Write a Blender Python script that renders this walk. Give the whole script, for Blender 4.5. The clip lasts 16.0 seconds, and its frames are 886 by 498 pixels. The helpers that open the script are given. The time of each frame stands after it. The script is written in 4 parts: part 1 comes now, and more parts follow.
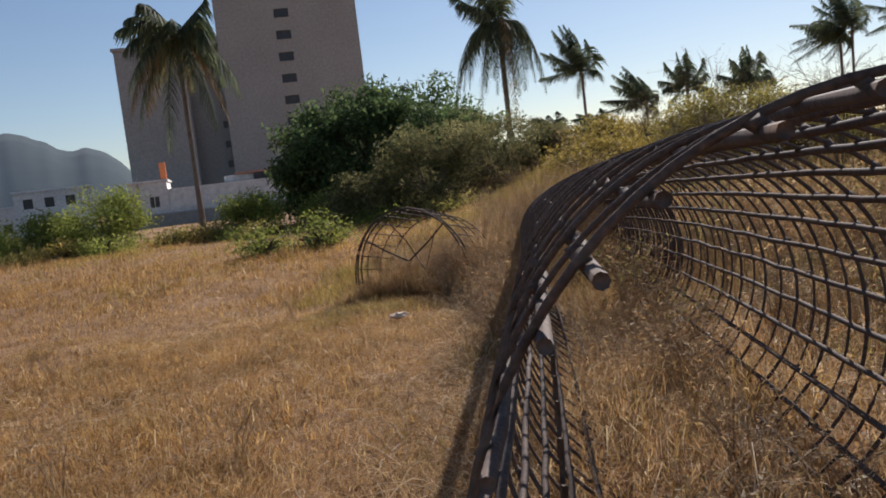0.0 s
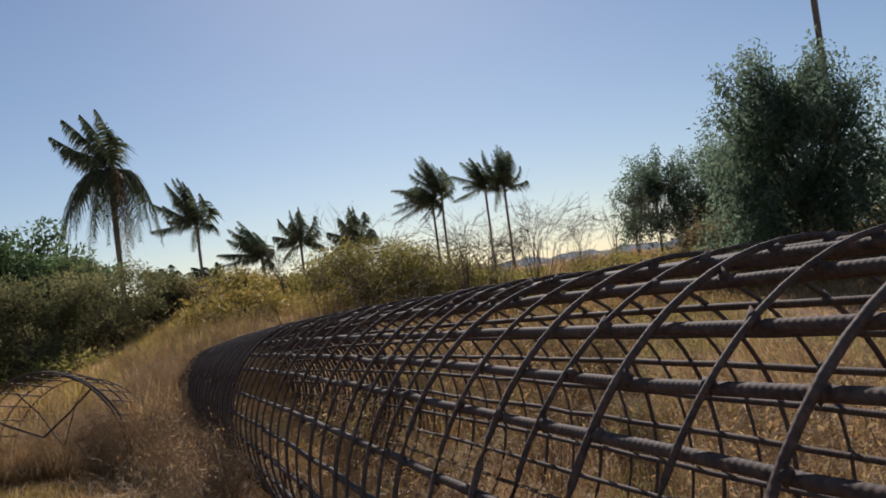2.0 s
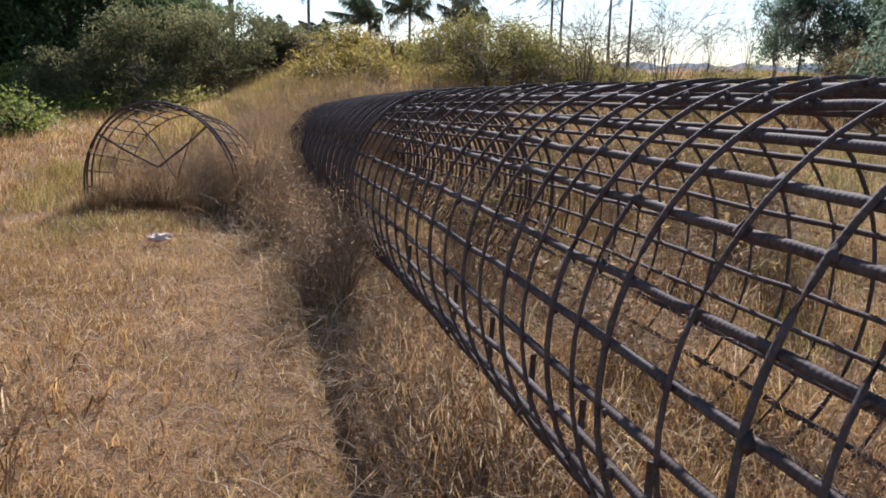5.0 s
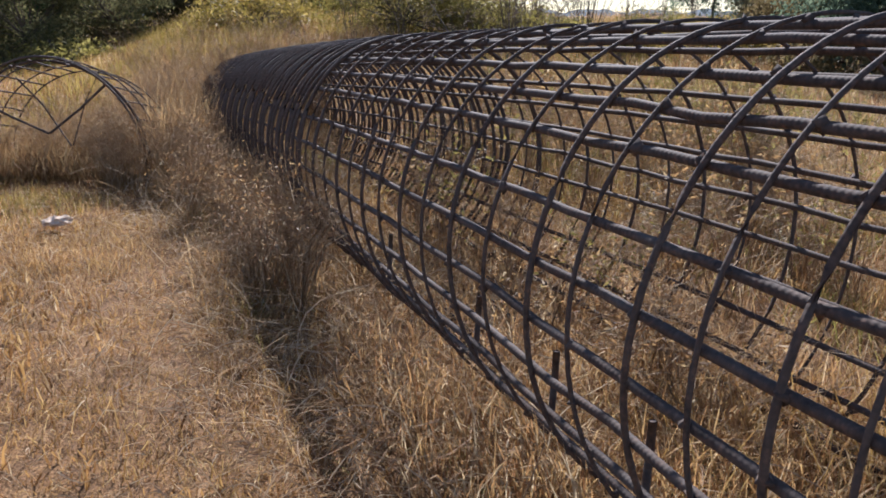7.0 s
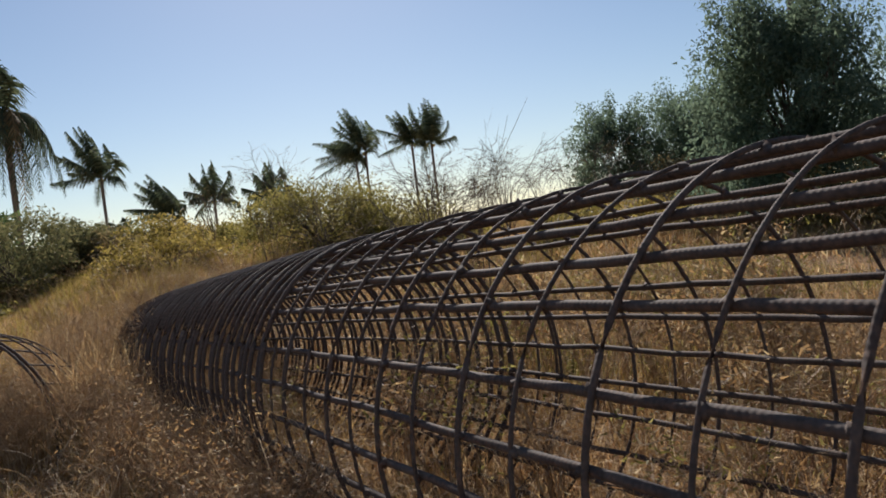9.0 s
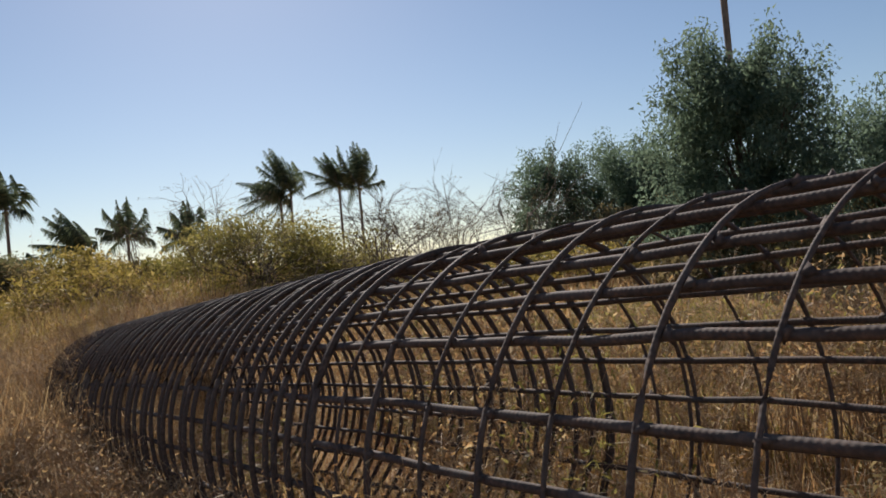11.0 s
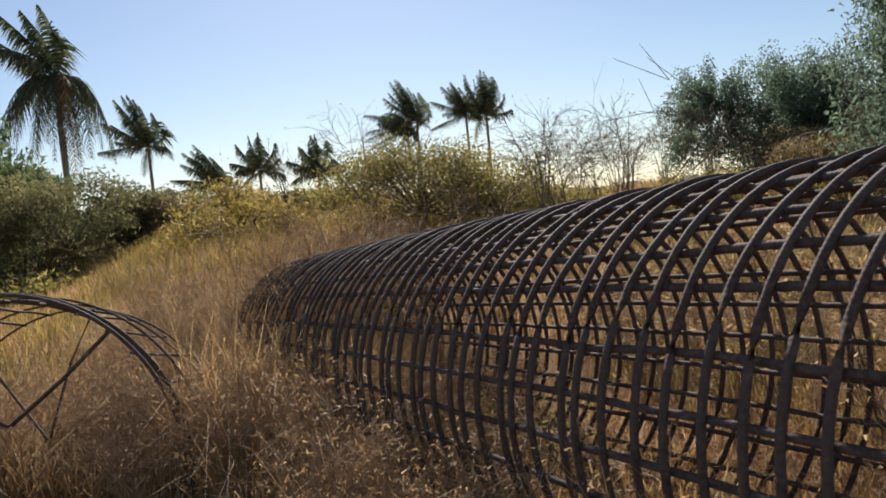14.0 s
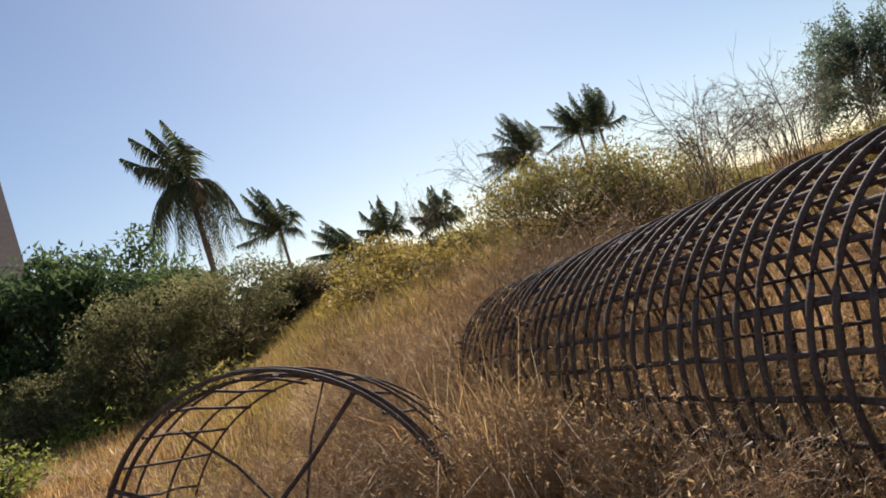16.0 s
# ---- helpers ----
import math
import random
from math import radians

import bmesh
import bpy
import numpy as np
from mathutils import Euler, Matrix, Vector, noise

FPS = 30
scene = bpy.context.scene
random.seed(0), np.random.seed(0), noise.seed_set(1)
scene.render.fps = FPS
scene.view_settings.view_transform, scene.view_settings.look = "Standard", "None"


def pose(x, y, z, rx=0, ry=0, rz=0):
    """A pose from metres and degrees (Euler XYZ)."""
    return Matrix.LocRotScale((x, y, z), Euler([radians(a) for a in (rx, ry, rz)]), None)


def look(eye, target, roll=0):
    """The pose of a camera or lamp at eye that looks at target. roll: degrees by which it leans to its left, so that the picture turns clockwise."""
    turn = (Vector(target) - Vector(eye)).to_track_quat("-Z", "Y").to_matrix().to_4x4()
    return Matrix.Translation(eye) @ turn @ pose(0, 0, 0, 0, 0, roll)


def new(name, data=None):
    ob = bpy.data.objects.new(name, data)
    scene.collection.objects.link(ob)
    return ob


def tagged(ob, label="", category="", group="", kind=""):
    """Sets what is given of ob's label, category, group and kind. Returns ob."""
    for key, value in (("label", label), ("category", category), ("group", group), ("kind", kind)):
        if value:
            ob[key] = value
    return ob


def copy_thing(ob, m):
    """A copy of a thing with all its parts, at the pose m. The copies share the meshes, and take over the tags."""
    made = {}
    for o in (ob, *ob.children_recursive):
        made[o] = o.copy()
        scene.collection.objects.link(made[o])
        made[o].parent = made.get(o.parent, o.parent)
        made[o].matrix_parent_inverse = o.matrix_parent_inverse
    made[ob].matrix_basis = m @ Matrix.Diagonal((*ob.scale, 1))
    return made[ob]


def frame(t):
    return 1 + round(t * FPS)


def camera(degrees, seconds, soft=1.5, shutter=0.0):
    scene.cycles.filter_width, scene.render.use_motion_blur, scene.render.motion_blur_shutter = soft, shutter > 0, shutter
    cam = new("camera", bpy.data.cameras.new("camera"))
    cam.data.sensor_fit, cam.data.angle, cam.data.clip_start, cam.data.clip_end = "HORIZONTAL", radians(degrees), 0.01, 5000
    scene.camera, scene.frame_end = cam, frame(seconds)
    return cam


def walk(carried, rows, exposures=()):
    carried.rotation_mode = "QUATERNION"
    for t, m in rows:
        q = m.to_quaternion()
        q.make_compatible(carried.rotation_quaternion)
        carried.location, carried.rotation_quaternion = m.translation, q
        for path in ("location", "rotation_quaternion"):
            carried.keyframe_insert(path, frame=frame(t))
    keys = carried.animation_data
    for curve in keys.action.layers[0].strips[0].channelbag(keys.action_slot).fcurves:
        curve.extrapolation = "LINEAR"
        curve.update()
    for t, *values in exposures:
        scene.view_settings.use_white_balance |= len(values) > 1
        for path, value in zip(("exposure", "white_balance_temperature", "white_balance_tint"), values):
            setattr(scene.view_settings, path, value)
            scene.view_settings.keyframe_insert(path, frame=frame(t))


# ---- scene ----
# ---- camera and walk ----
FOV = 57.05
PATH = [
    (0.0, -0.567, 0.047, 1.596, 7.17, -5.16, -6.80),
    (0.3, -0.731, 0.216, 1.620, 3.55, -4.80, -6.90),
    (0.5, -0.803, 0.307, 1.615, 2.02, -4.20, -7.16),
    (1.0, -1.062, 0.394, 1.659, -11.57, -1.50, -5.95),
    (1.5, -1.218, 0.643, 1.639, -17.63, 1.62, -6.80),
    (2.0, -1.369, 0.883, 1.653, -20.68, 2.18, -7.45),
    (2.5, -1.555, 0.992, 1.694, -27.45, -5.64, -4.04),
    (3.0, -1.584, 1.011, 1.680, -28.59, -11.45, -0.47),
    (3.5, -1.528, 1.039, 1.656, -25.79, -12.39, 0.84),
    (4.0, -1.527, 1.051, 1.649, -18.39, -11.66, 0.62),
    (4.2, -1.539, 1.107, 1.634, -13.36, -11.74, 0.87),
    (6.3, -1.660, 2.331, 1.594, -15.10, -12.97, 2.25),
    (6.5, -1.690, 2.438, 1.581, -15.82, -13.06, 2.10),
    (7.0, -1.701, 2.632, 1.565, -20.12, -15.67, 0.51),
    (7.5, -1.663, 2.851, 1.524, -22.10, -10.41, -0.78),
    (8.0, -1.646, 3.152, 1.488, -22.44, -6.73, -4.66),
    (8.5, -1.666, 3.438, 1.490, -26.89, -3.04, -6.57),
    (9.0, -1.698, 3.763, 1.451, -26.45, -1.30, -7.03),
    (9.5, -1.849, 4.042, 1.477, -21.07, 0.27, -7.70),
    (9.7, -1.801, 4.200, 1.481, -23.57, 0.16, -6.36),
    (11.8, -1.975, 5.650, 1.342, -33.60, 1.83, -5.93),
    (12.0, -1.999, 5.800, 1.359, -31.41, 1.90, -6.50),
    (12.5, -2.115, 6.084, 1.347, -30.01, -0.77, -4.68),
    (13.0, -2.196, 6.407, 1.420, -35.99, -4.11, -4.24),
    (13.5, -2.127, 6.668, 1.410, -31.83, -3.87, -4.86),
    (14.0, -2.170, 6.779, 1.381, -23.84, -2.47, -5.82),
    (14.5, -2.300, 7.124, 1.348, -22.85, -0.85, -7.80),
    (15.0, -2.454, 7.290, 1.339, -23.95, -0.93, -10.46),
    (15.5, -2.541, 7.635, 1.328, -17.30, 0.64, -15.30),
    (16.0, -2.576, 7.849, 1.312, -15.52, 1.88, -17.53),
]



def heading(x, y, z, yaw, pitch, roll):
    a, b = radians(yaw), radians(pitch)
    ahead = Vector((-math.sin(a) * math.cos(b), math.cos(a) * math.cos(b), math.sin(b)))
    eye = Vector((x, y, z))
    return look(eye, eye + ahead, roll)


cam = camera(FOV, 16.0, soft=1.75, shutter=0.1)
walk(cam, [(t, heading(*p)) for t, *p in PATH], exposures=[
    (0.0, 0.24, 6200, 16), (1.5, 0.20, 6300, 15), (2.0, 0.0, 6150, 15), (2.5, -0.28, 5950, 15), (3.0, 0.06, 5900, 15), (3.5, 0.64, 5600, 15), (4.0, 0.76, 5500, 16), (6.5, 0.70, 5600, 16), (7.0, 0.78, 5600, 16),
    (7.5, 0.90, 5250, 14), (8.0, 0.60, 5600, 15), (8.5, 0.24, 6000, 14), (9.0, 0.18, 6200, 13),
    (12.5, 0.22, 6300, 14), (13.5, 0.44, 6250, 14), (16.0, 0.46, 6500, 16)])

# ---- world, sun ----
SUN_AZ, SUN_EL = radians(19), radians(33)
world = bpy.data.worlds.new("sky")
scene.world = world
world.use_nodes = True
wn = world.node_tree.nodes
sky = wn.new("ShaderNodeTexSky")
sky.sky_type = "NISHITA"
sky.sun_disc = False
sky.sun_elevation, sky.sun_rotation = SUN_EL, SUN_AZ
sky.air_density, sky.dust_density, sky.ozone_density = 1.0, 0.20, 1.4
wn["Background"].inputs["Strength"].default_value = 0.070
world.node_tree.links.new(sky.outputs[0], wn["Background"].inputs["Color"])
sun_data = bpy.data.lights.new("sun", "SUN")
sun_data.energy, sun_data.angle, sun_data.color = 5.0, radians(0.55), (1.0, 0.93, 0.82)
sun = new("sun", sun_data)
to_sun = Vector((math.sin(SUN_AZ) * math.cos(SUN_EL), math.cos(SUN_AZ) * math.cos(SUN_EL), math.sin(SUN_EL)))
sun.matrix_world = look(to_sun * 40, (0, 0, 0))


# ---- materials ----
def material(name, rough=0.8, metal=0.0):
    m = bpy.data.materials.new(name)
    m.use_nodes = True
    b = m.node_tree.nodes["Principled BSDF"]
    b.inputs["Roughness"].default_value, b.inputs["Metallic"].default_value = rough, metal
    return m, m.node_tree.nodes, m.node_tree.links, b


def ramp(nodes, stops):
    r = nodes.new("ShaderNodeValToRGB")
    e = r.color_ramp.elements
    while len(e) < len(stops):
        e.new(0.5)
    for el, (p, c) in zip(e, stops):
        el.position, el.color = p, (*c, 1)
    return r


def noise_tex(nodes, links, scale, detail=4.0, coord="Object", rough=0.6):
    c = nodes.new("ShaderNodeTexCoord")
    n = nodes.new("ShaderNodeTexNoise")
    n.inputs["Scale"].default_value, n.inputs["Detail"].default_value, n.inputs["Roughness"].default_value = scale, detail, rough
    links.new(c.outputs[coord], n.inputs["Vector"])
    return n


def mixed(nodes, links, kind, fac, a, b):
    m = nodes.new("ShaderNodeMix")
    m.data_type, m.blend_type = "RGBA", kind
    for sock, v in ((m.inputs[0], fac), (m.inputs[6], a), (m.inputs[7], b)):
        if hasattr(v, "is_output"):
            links.new(v, sock)
        else:
            sock.default_value = v if isinstance(v, float) else (*v, 1)
    return m.outputs[2]


def bumped(nodes, links, bsdf, height, strength, distance=0.01):
    b = nodes.new("ShaderNodeBump")
    b.inputs["Strength"].default_value, b.inputs["Distance"].default_value = strength, distance
    links.new(height, b.inputs["Height"])
    links.new(b.outputs[0], bsdf.inputs["Normal"])


def foliage(name, stops, translucent=0.35, patch=0.5, rough=0.6):
    """Leaves or blades: colour varies leaf by leaf and in patches, and light comes through."""
    m, n, l, b = material(name, rough)
    b.inputs["Specular IOR Level"].default_value = 0.25
    g = n.new("ShaderNodeNewGeometry")
    r = ramp(n, stops)
    l.new(g.outputs["Random Per Island"], r.inputs[0])
    big = noise_tex(n, l, patch, 3.0)
    tone = ramp(n, [(0.3, (0.60, 0.58, 0.57)), (0.7, (1.22, 1.19, 1.14))])
    l.new(big.outputs[0], tone.inputs[0])
    c = mixed(n, l, "MULTIPLY", 1.0, r.outputs[0], tone.outputs[0])
    l.new(c, b.inputs["Base Color"])
    t = n.new("ShaderNodeBsdfTranslucent")
    l.new(c, t.inputs["Color"])
    s = n.new("ShaderNodeMixShader")
    s.inputs[0].default_value = translucent
    l.new(b.outputs[0], s.inputs[1])
    l.new(t.outputs[0], s.inputs[2])
    l.new(s.outputs[0], n["Material Output"].inputs[0])
    return m


def ribbed_steel(name, pitch):
    """Weathered reinforcing steel: dark brown rust, pale dust, and cross ribs along the rod."""
    m, n, l, b = material(name, 0.82, 0.0)
    fine, coarse = noise_tex(n, l, 55.0, 5.0), noise_tex(n, l, 4.0, 3.0)
    rust = ramp(n, [(0.3, (0.046, 0.034, 0.029)), (0.55, (0.098, 0.066, 0.052)), (0.75, (0.18, 0.108, 0.076))])
    l.new(fine.outputs[0], rust.inputs[0])
    dust = ramp(n, [(0.45, (0, 0, 0)), (0.75, (0.40, 0.40, 0.40))])
    l.new(coarse.outputs[0], dust.inputs[0])
    l.new(mixed(n, l, "MIX", dust.outputs[0], rust.outputs[0], (0.19, 0.165, 0.15)), b.inputs["Base Color"])
    uv = n.new("ShaderNodeUVMap")
    w = n.new("ShaderNodeTexWave")
    w.wave_type, w.bands_direction, w.wave_profile = "BANDS", "X", "SIN"
    w.inputs["Scale"].default_value, w.inputs["Distortion"].default_value = 0.314 / pitch, 0.3
    l.new(uv.outputs[0], w.inputs["Vector"])
    b.inputs["Specular IOR Level"].default_value = 0.3
    bumped(n, l, b, w.outputs[1], 0.45, 0.0013)
    return m


def plain_surface(name, colour, second, scale=2.0, rough=0.85, bump=0.2, fine=40.0):
    m, n, l, b = material(name, rough)
    a, c = noise_tex(n, l, scale, 4.0), noise_tex(n, l, fine, 3.0)
    r = ramp(n, [(0.3, colour), (0.7, second)])
    l.new(a.outputs[0], r.inputs[0])
    tone = ramp(n, [(0.3, (0.82, 0.82, 0.82)), (0.7, (1.12, 1.12, 1.12))])
    l.new(c.outputs[0], tone.inputs[0])
    l.new(mixed(n, l, "MULTIPLY", 1.0, r.outputs[0], tone.outputs[0]), b.inputs["Base Color"])
    bumped(n, l, b, c.outputs[0], bump, 0.02)
    return m


STRAW = foliage("dry_grass", [(0.0, (0.15, 0.074, 0.027)), (0.3, (0.38, 0.212, 0.077)), (0.7, (0.55, 0.342, 0.124)), (0.93, (0.70, 0.49, 0.21)), (1.0, (0.86, 0.73, 0.50))], 0.52, 1.3)
TALL = foliage("tall_dry_grass", [(0.0, (0.28, 0.150, 0.072)), (0.4, (0.49, 0.290, 0.128)), (0.75, (0.62, 0.420, 0.185)), (1.0, (0.80, 0.66, 0.44))], 0.52, 1.1)
RUSSET = foliage("withered_weeds", [(0.0, (0.26, 0.150, 0.072)), (0.5, (0.51, 0.318, 0.143)), (1.0, (0.74, 0.57, 0.31))], 0.55, 1.0)
PALE_STALK = foliage("pale_dead_stalks", [(0.0, (0.42, 0.29, 0.16)), (0.5, (0.64, 0.48, 0.29)), (1.0, (0.84, 0.72, 0.52))], 0.35, 1.0)
STEM = foliage("withered_red_stems", [(0.0, (0.27, 0.165, 0.095)), (0.5, (0.47, 0.325, 0.19)), (1.0, (0.74, 0.61, 0.42))], 0.35, 1.0)
GOLD = foliage("golden_grass", [(0.0, (0.27, 0.15, 0.045)), (0.5, (0.54, 0.345, 0.11)), (1.0, (0.78, 0.58, 0.25))], 0.45, 1.0)
YELLOW = foliage("yellow_green_weeds", [(0.0, (0.20, 0.16, 0.035)), (0.5, (0.40, 0.31, 0.075)), (1.0, (0.58, 0.45, 0.15))], 0.45, 0.5)
LEAF_DARK = foliage("dark_leaves", [(0.0, (0.050, 0.085, 0.040)), (0.5, (0.100, 0.155, 0.060)), (1.0, (0.18, 0.24, 0.095))], 0.55, 0.6, 0.8)
LEAF_FEATHER = foliage("feathery_leaves", [(0.0, (0.10, 0.150, 0.105)), (0.5, (0.155, 0.215, 0.145)), (1.0, (0.215, 0.28, 0.185))], 0.70, 0.5, 0.95)
LEAF_LIGHT = foliage("light_leaves", [(0.0, (0.14, 0.19, 0.035)), (0.5, (0.28, 0.33, 0.07)), (1.0, (0.44, 0.47, 0.13))], 0.55, 0.6)
OLIVE = foliage("olive_leaves", [(0.0, (0.16, 0.148, 0.042)), (0.5, (0.31, 0.275, 0.075)), (1.0, (0.47, 0.40, 0.135))], 0.55, 0.6)
DRY_BUSH = foliage("dry_bush_leaves", [(0.0, (0.15, 0.125, 0.062)), (0.5, (0.28, 0.22, 0.102)), (1.0, (0.41, 0.32, 0.155))], 0.5, 0.6)
PALM = foliage("palm_leaflets", [(0.0, (0.055, 0.080, 0.050)), (0.6, (0.115, 0.148, 0.080)), (1.0, (0.19, 0.215, 0.12))], 0.45, 0.8, 0.75)
PALM_DEAD = foliage("dead_palm_leaflets", [(0.0, (0.13, 0.085, 0.035)), (1.0, (0.36, 0.25, 0.11))], 0.3, 0.8)
THICKET = foliage("dark_olive_thicket", [(0.0, (0.115, 0.125, 0.060)), (0.5, (0.20, 0.200, 0.090)), (1.0, (0.31, 0.275, 0.125))], 0.6, 0.6, 0.85)
BARK = plain_surface("palm_bark", (0.14, 0.11, 0.085), (0.25, 0.20, 0.155), 3.0, 0.9, 0.5, 30.0)
WOOD = plain_surface("tree_bark", (0.07, 0.052, 0.038), (0.14, 0.105, 0.075), 3.0, 0.9, 0.5, 30.0)
TWIG = plain_surface("dry_twigs", (0.095, 0.068, 0.048), (0.18, 0.135, 0.095), 6.0, 0.9, 0.2, 60.0)
STEEL = ribbed_steel("rusty_bar_steel", 0.016)
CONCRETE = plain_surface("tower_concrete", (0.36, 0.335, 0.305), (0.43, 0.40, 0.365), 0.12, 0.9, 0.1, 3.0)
# tower concrete with side and recess shade in its colour; also grey house parts
CONCRETE_DARK = plain_surface("shaded_and_grey_concrete", (0.28, 0.265, 0.25), (0.34, 0.32, 0.30), 0.12, 0.9, 0.1, 3.0)
WHITEWASH = plain_surface("whitewashed_wall", (0.66, 0.64, 0.61), (0.78, 0.76, 0.73), 0.3, 0.85, 0.1, 3.0)
PINK_ROOF = plain_surface("pink_roof", (0.42, 0.22, 0.17), (0.52, 0.30, 0.24), 0.5, 0.85, 0.1, 3.0)
DARK_OPEN = plain_surface("dark_opening", (0.030, 0.030, 0.034), (0.05, 0.05, 0.055), 1.0, 0.35, 0.0, 3.0)
ORANGE = plain_surface("orange_paint", (0.75, 0.20, 0.07), (0.80, 0.25, 0.09), 1.0, 0.6, 0.0, 5.0)
PALE_PLASTIC = plain_surface("crumpled_pale_plastic", (0.74, 0.54, 0.38), (0.84, 0.68, 0.52), 6.0, 0.9, 0.4, 30.0)


def earth_material():
    m, n, l, b = material("dry_earth", 0.95)
    a, c, d = noise_tex(n, l, 0.35, 5.0), noise_tex(n, l, 7.0, 6.0), noise_tex(n, l, 75.0, 5.0)
    r = ramp(n, [(0.30, (0.19, 0.106, 0.050)), (0.5, (0.30, 0.175, 0.082)), (0.7, (0.41, 0.26, 0.130))])
    l.new(c.outputs[0], r.inputs[0])
    tone = ramp(n, [(0.3, (0.80, 0.74, 0.66)), (0.7, (1.15, 1.12, 1.05))])
    l.new(a.outputs[0], tone.inputs[0])
    litter = ramp(n, [(0.36, (0.52, 0.48, 0.44)), (0.5, (0.95, 0.92, 0.86)), (0.64, (1.45, 1.42, 1.30))])
    l.new(d.outputs[0], litter.inputs[0])
    base = mixed(n, l, "MULTIPLY", 1.0, r.outputs[0], tone.outputs[0])
    l.new(mixed(n, l, "MULTIPLY", 1.0, base, litter.outputs[0]), b.inputs["Base Color"])
    bumped(n, l, b, d.outputs[0], 0.9, 0.03)
    return m


def haze_glow_material(name, colour, glow, strength):
    """Far hills; the bright haze is put into the surface as a glow."""
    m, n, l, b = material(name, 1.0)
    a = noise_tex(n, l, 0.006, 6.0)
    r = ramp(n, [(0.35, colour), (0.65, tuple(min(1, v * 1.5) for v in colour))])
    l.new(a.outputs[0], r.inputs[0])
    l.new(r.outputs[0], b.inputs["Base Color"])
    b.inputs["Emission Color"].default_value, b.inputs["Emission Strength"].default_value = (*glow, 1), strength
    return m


EARTH = earth_material()
# faint blue emission stands in for the haze over the hills
HILLS = haze_glow_material("hills_with_haze_glow", (0.022, 0.034, 0.036), (0.15, 0.25, 0.40), 0.09)


# ---- building blocks ----
def tidy(bm, name, mat, smooth=False):
    me = bpy.data.meshes.new(name)
    bm.to_mesh(me)
    bm.free()
    me.materials.append(mat)
    if smooth:
        me.polygons.foreach_set("use_smooth", [True] * len(me.polygons))
    return me


def part(name, bm, mat, parent=None, label="", smooth=False):
    ob = new(name, tidy(bm, name, mat, smooth))
    ob.parent = parent
    return tagged(ob, label)


def raw_mesh(name, verts, faces, mat, smooth=False):
    """A mesh from arrays of corners and of equal-sided faces."""
    me = bpy.data.meshes.new(name)
    verts, faces = np.asarray(verts, np.float32), np.asarray(faces, np.int32)
    n, k = faces.shape
    me.vertices.add(len(verts))
    me.vertices.foreach_set("co", verts.ravel())
    me.loops.add(n * k)
    me.loops.foreach_set("vertex_index", faces.ravel())
    me.polygons.add(n)
    me.polygons.foreach_set("loop_start", np.arange(0, n * k, k, dtype=np.int32))
    me.update(calc_edges=True)
    me.materials.append(mat)
    if smooth:
        me.polygons.foreach_set("use_smooth", np.ones(n, bool))
    return me


def box(bm, x0, x1, y0, y1, z0, z1, bevel=0.0):
    made = bmesh.ops.create_cube(bm, size=1, matrix=Matrix.LocRotScale(((x0 + x1) / 2, (y0 + y1) / 2, (z0 + z1) / 2), None, (x1 - x0, y1 - y0, z1 - z0)))
    if bevel:
        edges = {e for v in made["verts"] for e in v.link_edges}
        bmesh.ops.bevel(bm, geom=list(edges), offset=bevel, segments=1, affect="EDGES")


def tube_arrays(points, radii, sides=8, closed=False):
    """Corners and quads of a round rod along points, with uv lengths."""
    p = np.asarray(points, float)
    n = len(p)
    tang = np.roll(p, -1, 0) - np.roll(p, 1, 0) if closed else np.gradient(p, axis=0)
    tang /= np.linalg.norm(tang, axis=1, keepdims=True) + 1e-9
    ref = np.where(np.abs(tang[:, 2:3]) > 0.9, [[1.0, 0, 0]], [[0, 0, 1.0]])
    a = np.cross(tang, ref)
    a /= np.linalg.norm(a, axis=1, keepdims=True)
    b = np.cross(tang, a)
    ang = np.arange(sides) * 2 * np.pi / sides
    r = np.broadcast_to(np.asarray(radii, float), (n,))[:, None, None]
    v = p[:, None] + r * (np.cos(ang)[None, :, None] * a[:, None] + np.sin(ang)[None, :, None] * b[:, None])
    rows = n if closed else n - 1
    i, j = np.meshgrid(np.arange(rows), np.arange(sides), indexing="ij")
    i2, j2 = (i + 1) % n, (j + 1) % sides
    q = np.stack([i * sides + j, i2 * sides + j, i2 * sides + j2, i * sides + j2], -1).reshape(-1, 4)
    step = np.linalg.norm(np.diff(p, axis=0, append=p[:1] if closed else p[-1:]), axis=1)
    s = np.concatenate([[0], np.cumsum(step)])
    uv = np.stack([np.stack([s[i], j / sides * 0.1], -1), np.stack([s[i + 1], j / sides * 0.1], -1), np.stack([s[i + 1], (j + 1) / sides * 0.1], -1), np.stack([s[i], (j + 1) / sides * 0.1], -1)], 2).reshape(-1, 2)
    return v.reshape(-1, 3), q, uv


def rod_mesh(name, points, radii, mat, sides=8, closed=False):
    v, q, uv = tube_arrays(points, radii, sides, closed)
    if not closed:
        n = len(v)
        ends = [[0, *range(sides - 1, 0, -1)], list(range(n - sides, n))]
        if sides % 2 == 0:
            caps = []
            for e in ends:
                for k in range(1, sides - 1, 2):
                    caps.append([e[0], e[k], e[k + 1], e[(k + 2) % sides]])
            q = np.concatenate([q, caps])
            uv = np.concatenate([uv, np.zeros((len(caps) * 4, 2))])
    me = raw_mesh(name, v, q, mat, True)
    layer = me.uv_layers.new(name="UVMap")
    layer.data.foreach_set("uv", uv.astype(np.float32).ravel())
    return me


